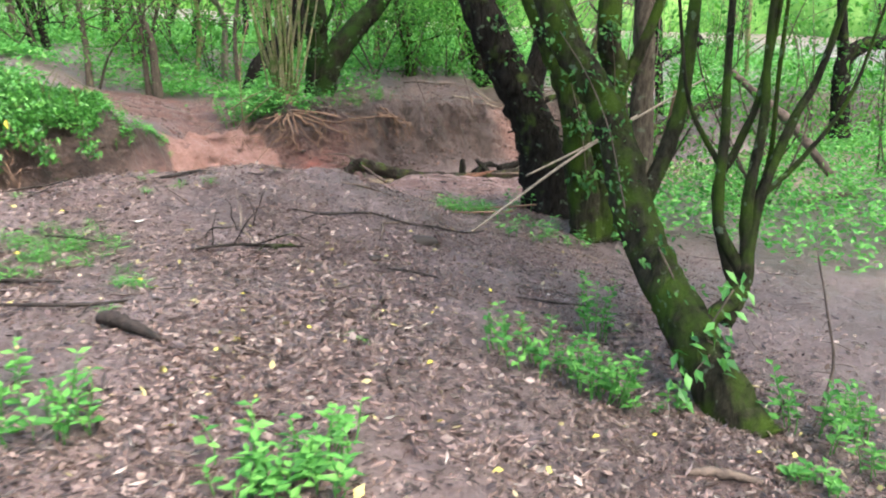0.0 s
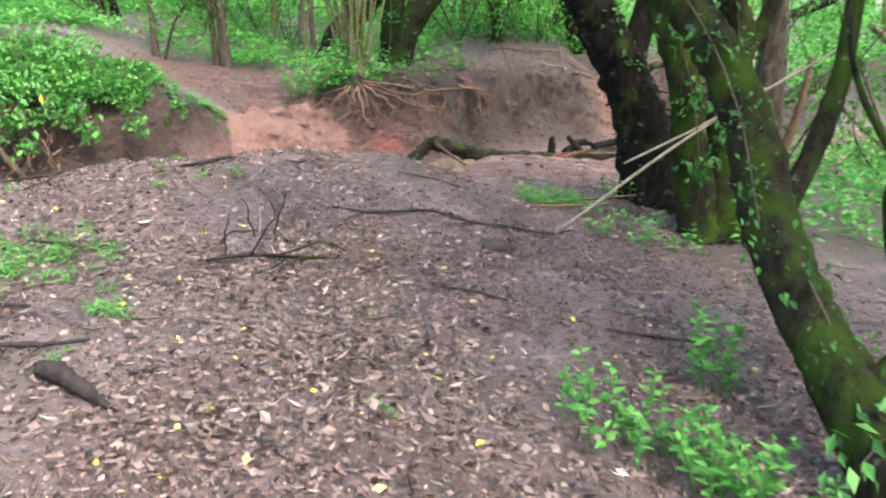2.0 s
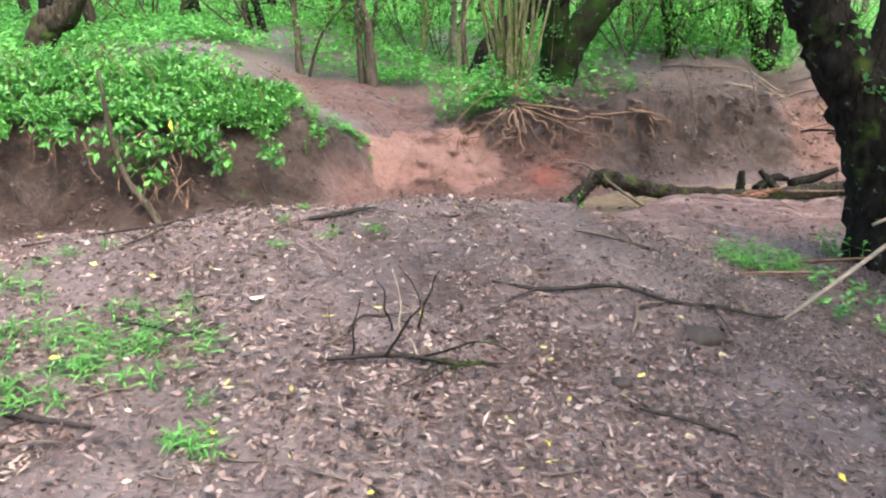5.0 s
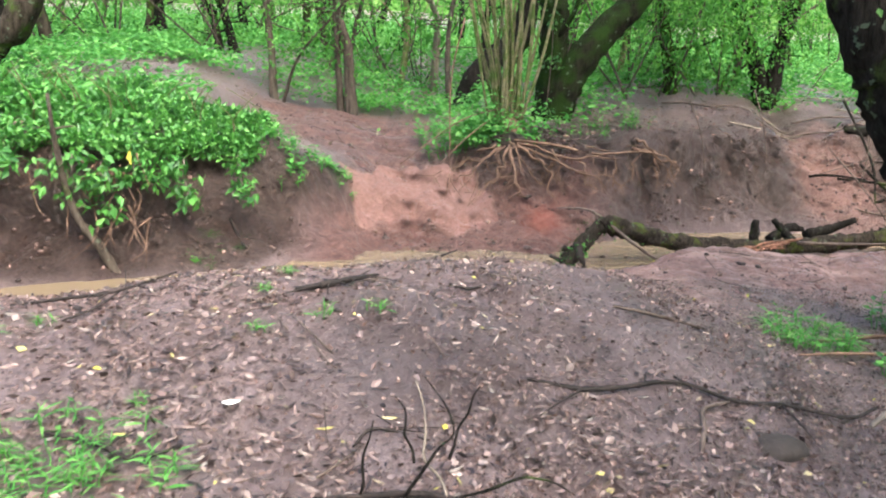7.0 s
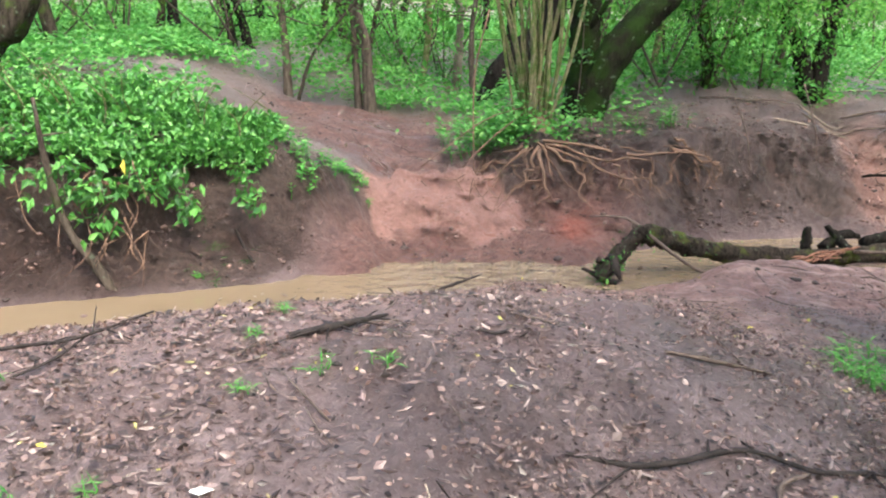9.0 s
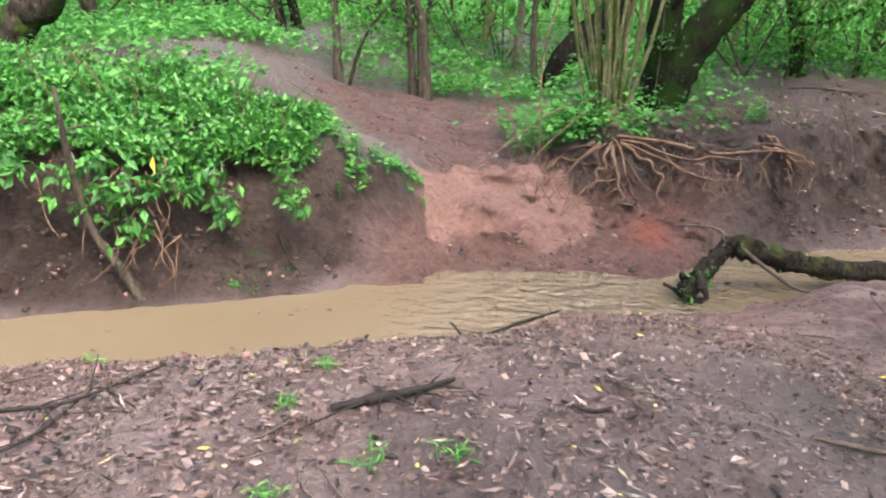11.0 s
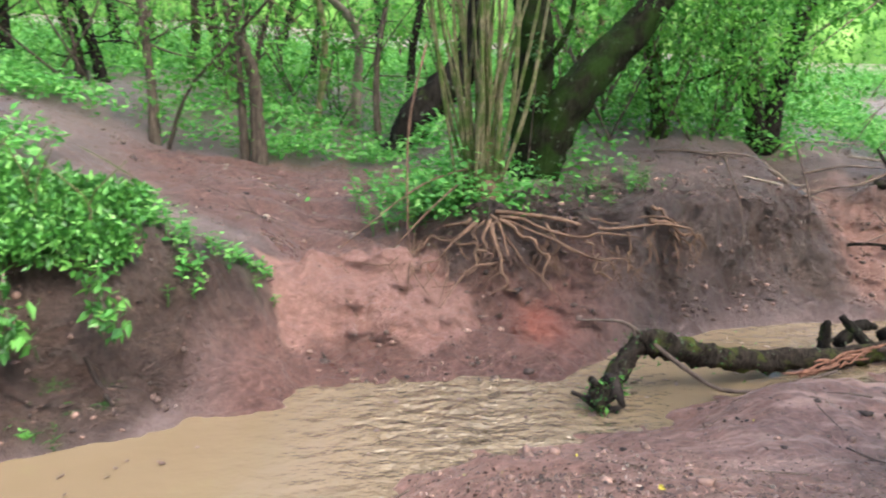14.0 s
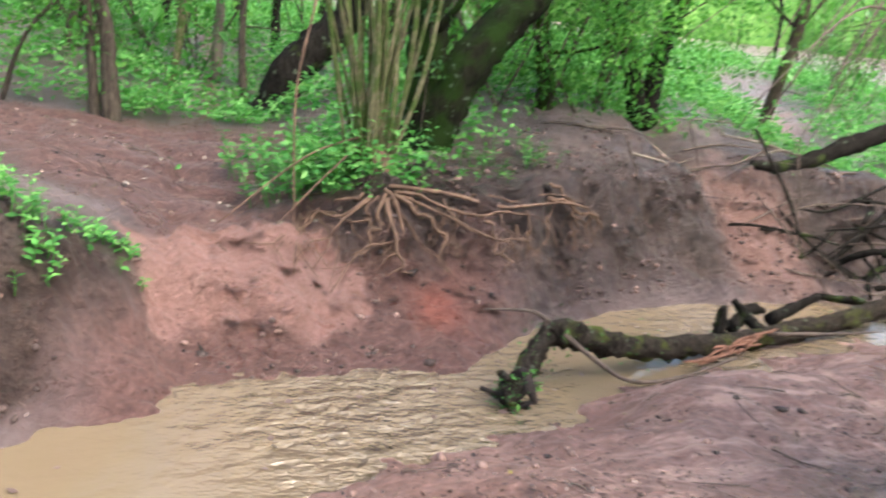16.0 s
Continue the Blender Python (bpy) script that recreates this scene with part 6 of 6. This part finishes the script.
def thicket_shrub(seed):
    """A thin many-stemmed shrub with small leaves."""
    g = np.random.default_rng(seed)
    ob = thing("thicket_shrub", (0, 0, -60), "thin green shrub with many slender stems", "shrub", "thicket shrubs")
    pos, way = [], []
    for _ in range(4):
        t = np.array([g.normal(0, 0.7), g.normal(0, 0.6), g.uniform(1.2, 3.0)])
        p = np.array([(g.normal(0, 0.08), g.normal(0, 0.08), -0.05), tuple(t * 0.5 + g.normal(0, 0.2, 3) * (1, 1, 0.3)), tuple(t)])
        part("stem", limb_mesh("stem", [tube(p, [0.016, 0.011, 0.004], 10, 5, 0.05, g)], mat_bark_grey), ob)
        m = 260
        c = curve(p, 30)[g.integers(4, 30, m)]
        d = g.normal(0, 1, (m, 3))
        pos.append(c + d * 0.24)
        way.append(d - (0, 0, 0.5))
    pos, way = np.vstack(pos), np.vstack(way)
    part("leaves", leaves_mesh("leaves", pos, way, g.uniform(0.04, 0.085, len(pos)), g, mat_canopy), ob)
    return ob


def forest():
    g = np.random.default_rng(131)
    kinds = [forest_tree(201, 7.5, 0.06, 0.05, mat_bark_grey, "slim grey forest tree in green undergrowth", False), forest_tree(202, 8.5, 0.068, -0.08, mat_bark, "mossy brown forest tree in green undergrowth", False),
             forest_tree(203, 6.5, 0.045, 0.12, mat_bark_grey, "thin grey leaning forest tree", True), forest_tree(204, 9.0, 0.08, 0.02, mat_bark_dark, "dark forest tree with an uneven crown", False),
             forest_tree(205, 6.0, 0.04, -0.1, mat_shoot, "thin pale forest tree", True)]
    shrubs = [thicket_shrub(301), thicket_shrub(302), thicket_shrub(303)]
    spots = [(5.1, 17.0, 1), (3.67, 15.0, 2), (-5.3, 13.2, 3), (-4.9, 13.6, 1), (-1.9, 16.5, 2), (2.2, 15.4, 4), (-0.9, 16.2, 4), (-2.2, 17.5, 1), (-4.1, 17.5, 0), (6.2, 15.5, 1)]
    used = [False] * 8
    tries = 0
    while len(spots) < 120 and tries < 9000:
        tries += 1
        x, y = g.uniform(-26, 30), g.uniform(-14, 42)
        clear = (abs(x) < 4.5 and y < 14.0) or (x > 3 and x < 5.5 and y < 13.5) or (abs(x - 8.6 - (y - 18) * 0.37) < 1.9 and y > 11) or (y < 4 and abs(x) < 4)
        stream = float(np.interp(x, NEAR_X, NEAR_Y)) - 0.8 < y < float(np.interp(x, BANK_X, TOP_Y)) + 0.3
        if 4 < x < 16 and 13 < y < 30 and g.uniform() < 0.7:
            continue
        if -3.2 < x < 1.6 and y > 14:
            continue
        if clear or stream or ramp_mask(x, y) > 0.2 or any((x - a) ** 2 + (y - b) ** 2 < 1.1 for a, b, _ in spots):
            continue
        spots.append((x, y, int(g.integers(0, 5))))

    def plant(pool, k, m, off):
        if used[k + off]:
            copy_thing(pool[k], m)
        else:
            used[k + off] = True
            pool[k].matrix_basis = m

    for x, y, k in spots:
        s = g.uniform(0.85, 1.2)
        m = Matrix.Translation(at_ground(x, y)) @ Euler((0, 0, g.uniform(0, 6.28))).to_matrix().to_4x4()
        plant(kinds, k, m, 0)
    for k, (x, y) in enumerate(((1.9, 13.7), (2.6, 13.9), (3.3, 14.3), (2.3, 14.8), (-4.5, 14.6), (1.4, 15.4), (-5.6, 15.0), (3.0, 15.8), (-6.5, 13.4), (5.2, 8.0), (6.2, 9.2), (4.6, 9.3), (7.2, 7.4), (8.0, 9.6))):
        m = Matrix.Translation(at_ground(x, y)) @ Euler((0, 0, g.uniform(0, 6.28))).to_matrix().to_4x4()
        plant(shrubs, k % 3, m, 5)
    n = 0
    while n < 80:
        x, y = g.uniform(-16, 18), g.uniform(13.5, 34)
        if ramp_mask(x, y) > 0.05 or (abs(x - 8.6 - (y - 18) * 0.37) < 1.7) or (x > 2.2 and x < 6 and y < 14.2) or abs(x - 4.6 - (y - 13.4) * 0.74) < 0.8 or (-2.2 < x < 0.8 and y < 15):
            continue
        n += 1
        m = Matrix.Translation(at_ground(x, y)) @ Euler((0, 0, g.uniform(0, 6.28))).to_matrix().to_4x4()
        plant(shrubs, n % 3, m, 5)


forest()


def backdrop():
    """Far woods all round."""
    g = np.random.default_rng(141)
    m, nt, b = material("far_woods", 0.9, 0.1)
    v = noise_tex(nt, 0.35, 8, None, 0.7)
    nt.links.new(ramp(nt, v, [(0.35, (0.05, 0.13, 0.03)), (0.55, (0.15, 0.33, 0.07)), (0.75, (0.36, 0.56, 0.18))]), b.inputs["Base Color"])
    n = 160
    a = np.linspace(0, 2 * np.pi, n, endpoint=False)
    r = 58 + 3 * np.sin(a * 9) + g.normal(0, 1.2, n)
    rows = []
    for z, k in ((-1, 1.0), (4, 0.97), (8, 1.0), (11, 1.05)):
        rows.append(np.stack([r * k * np.cos(a), 8 + r * k * np.sin(a), np.full(n, z) + (g.normal(0, 1.6, n) if z > 9 else 0)], 1))
    v = np.vstack(rows)
    i, j = np.meshgrid(np.arange(3), np.arange(n), indexing="ij")
    f = np.stack([i * n + j, i * n + (j + 1) % n, (i + 1) * n + (j + 1) % n, (i + 1) * n + j], -1).reshape(-1, 4)
    tagged(new("backdrop", mesh_of("backdrop", v, f, m)), "distant green woods around the clearing", "woods", kind="structure")


backdrop()
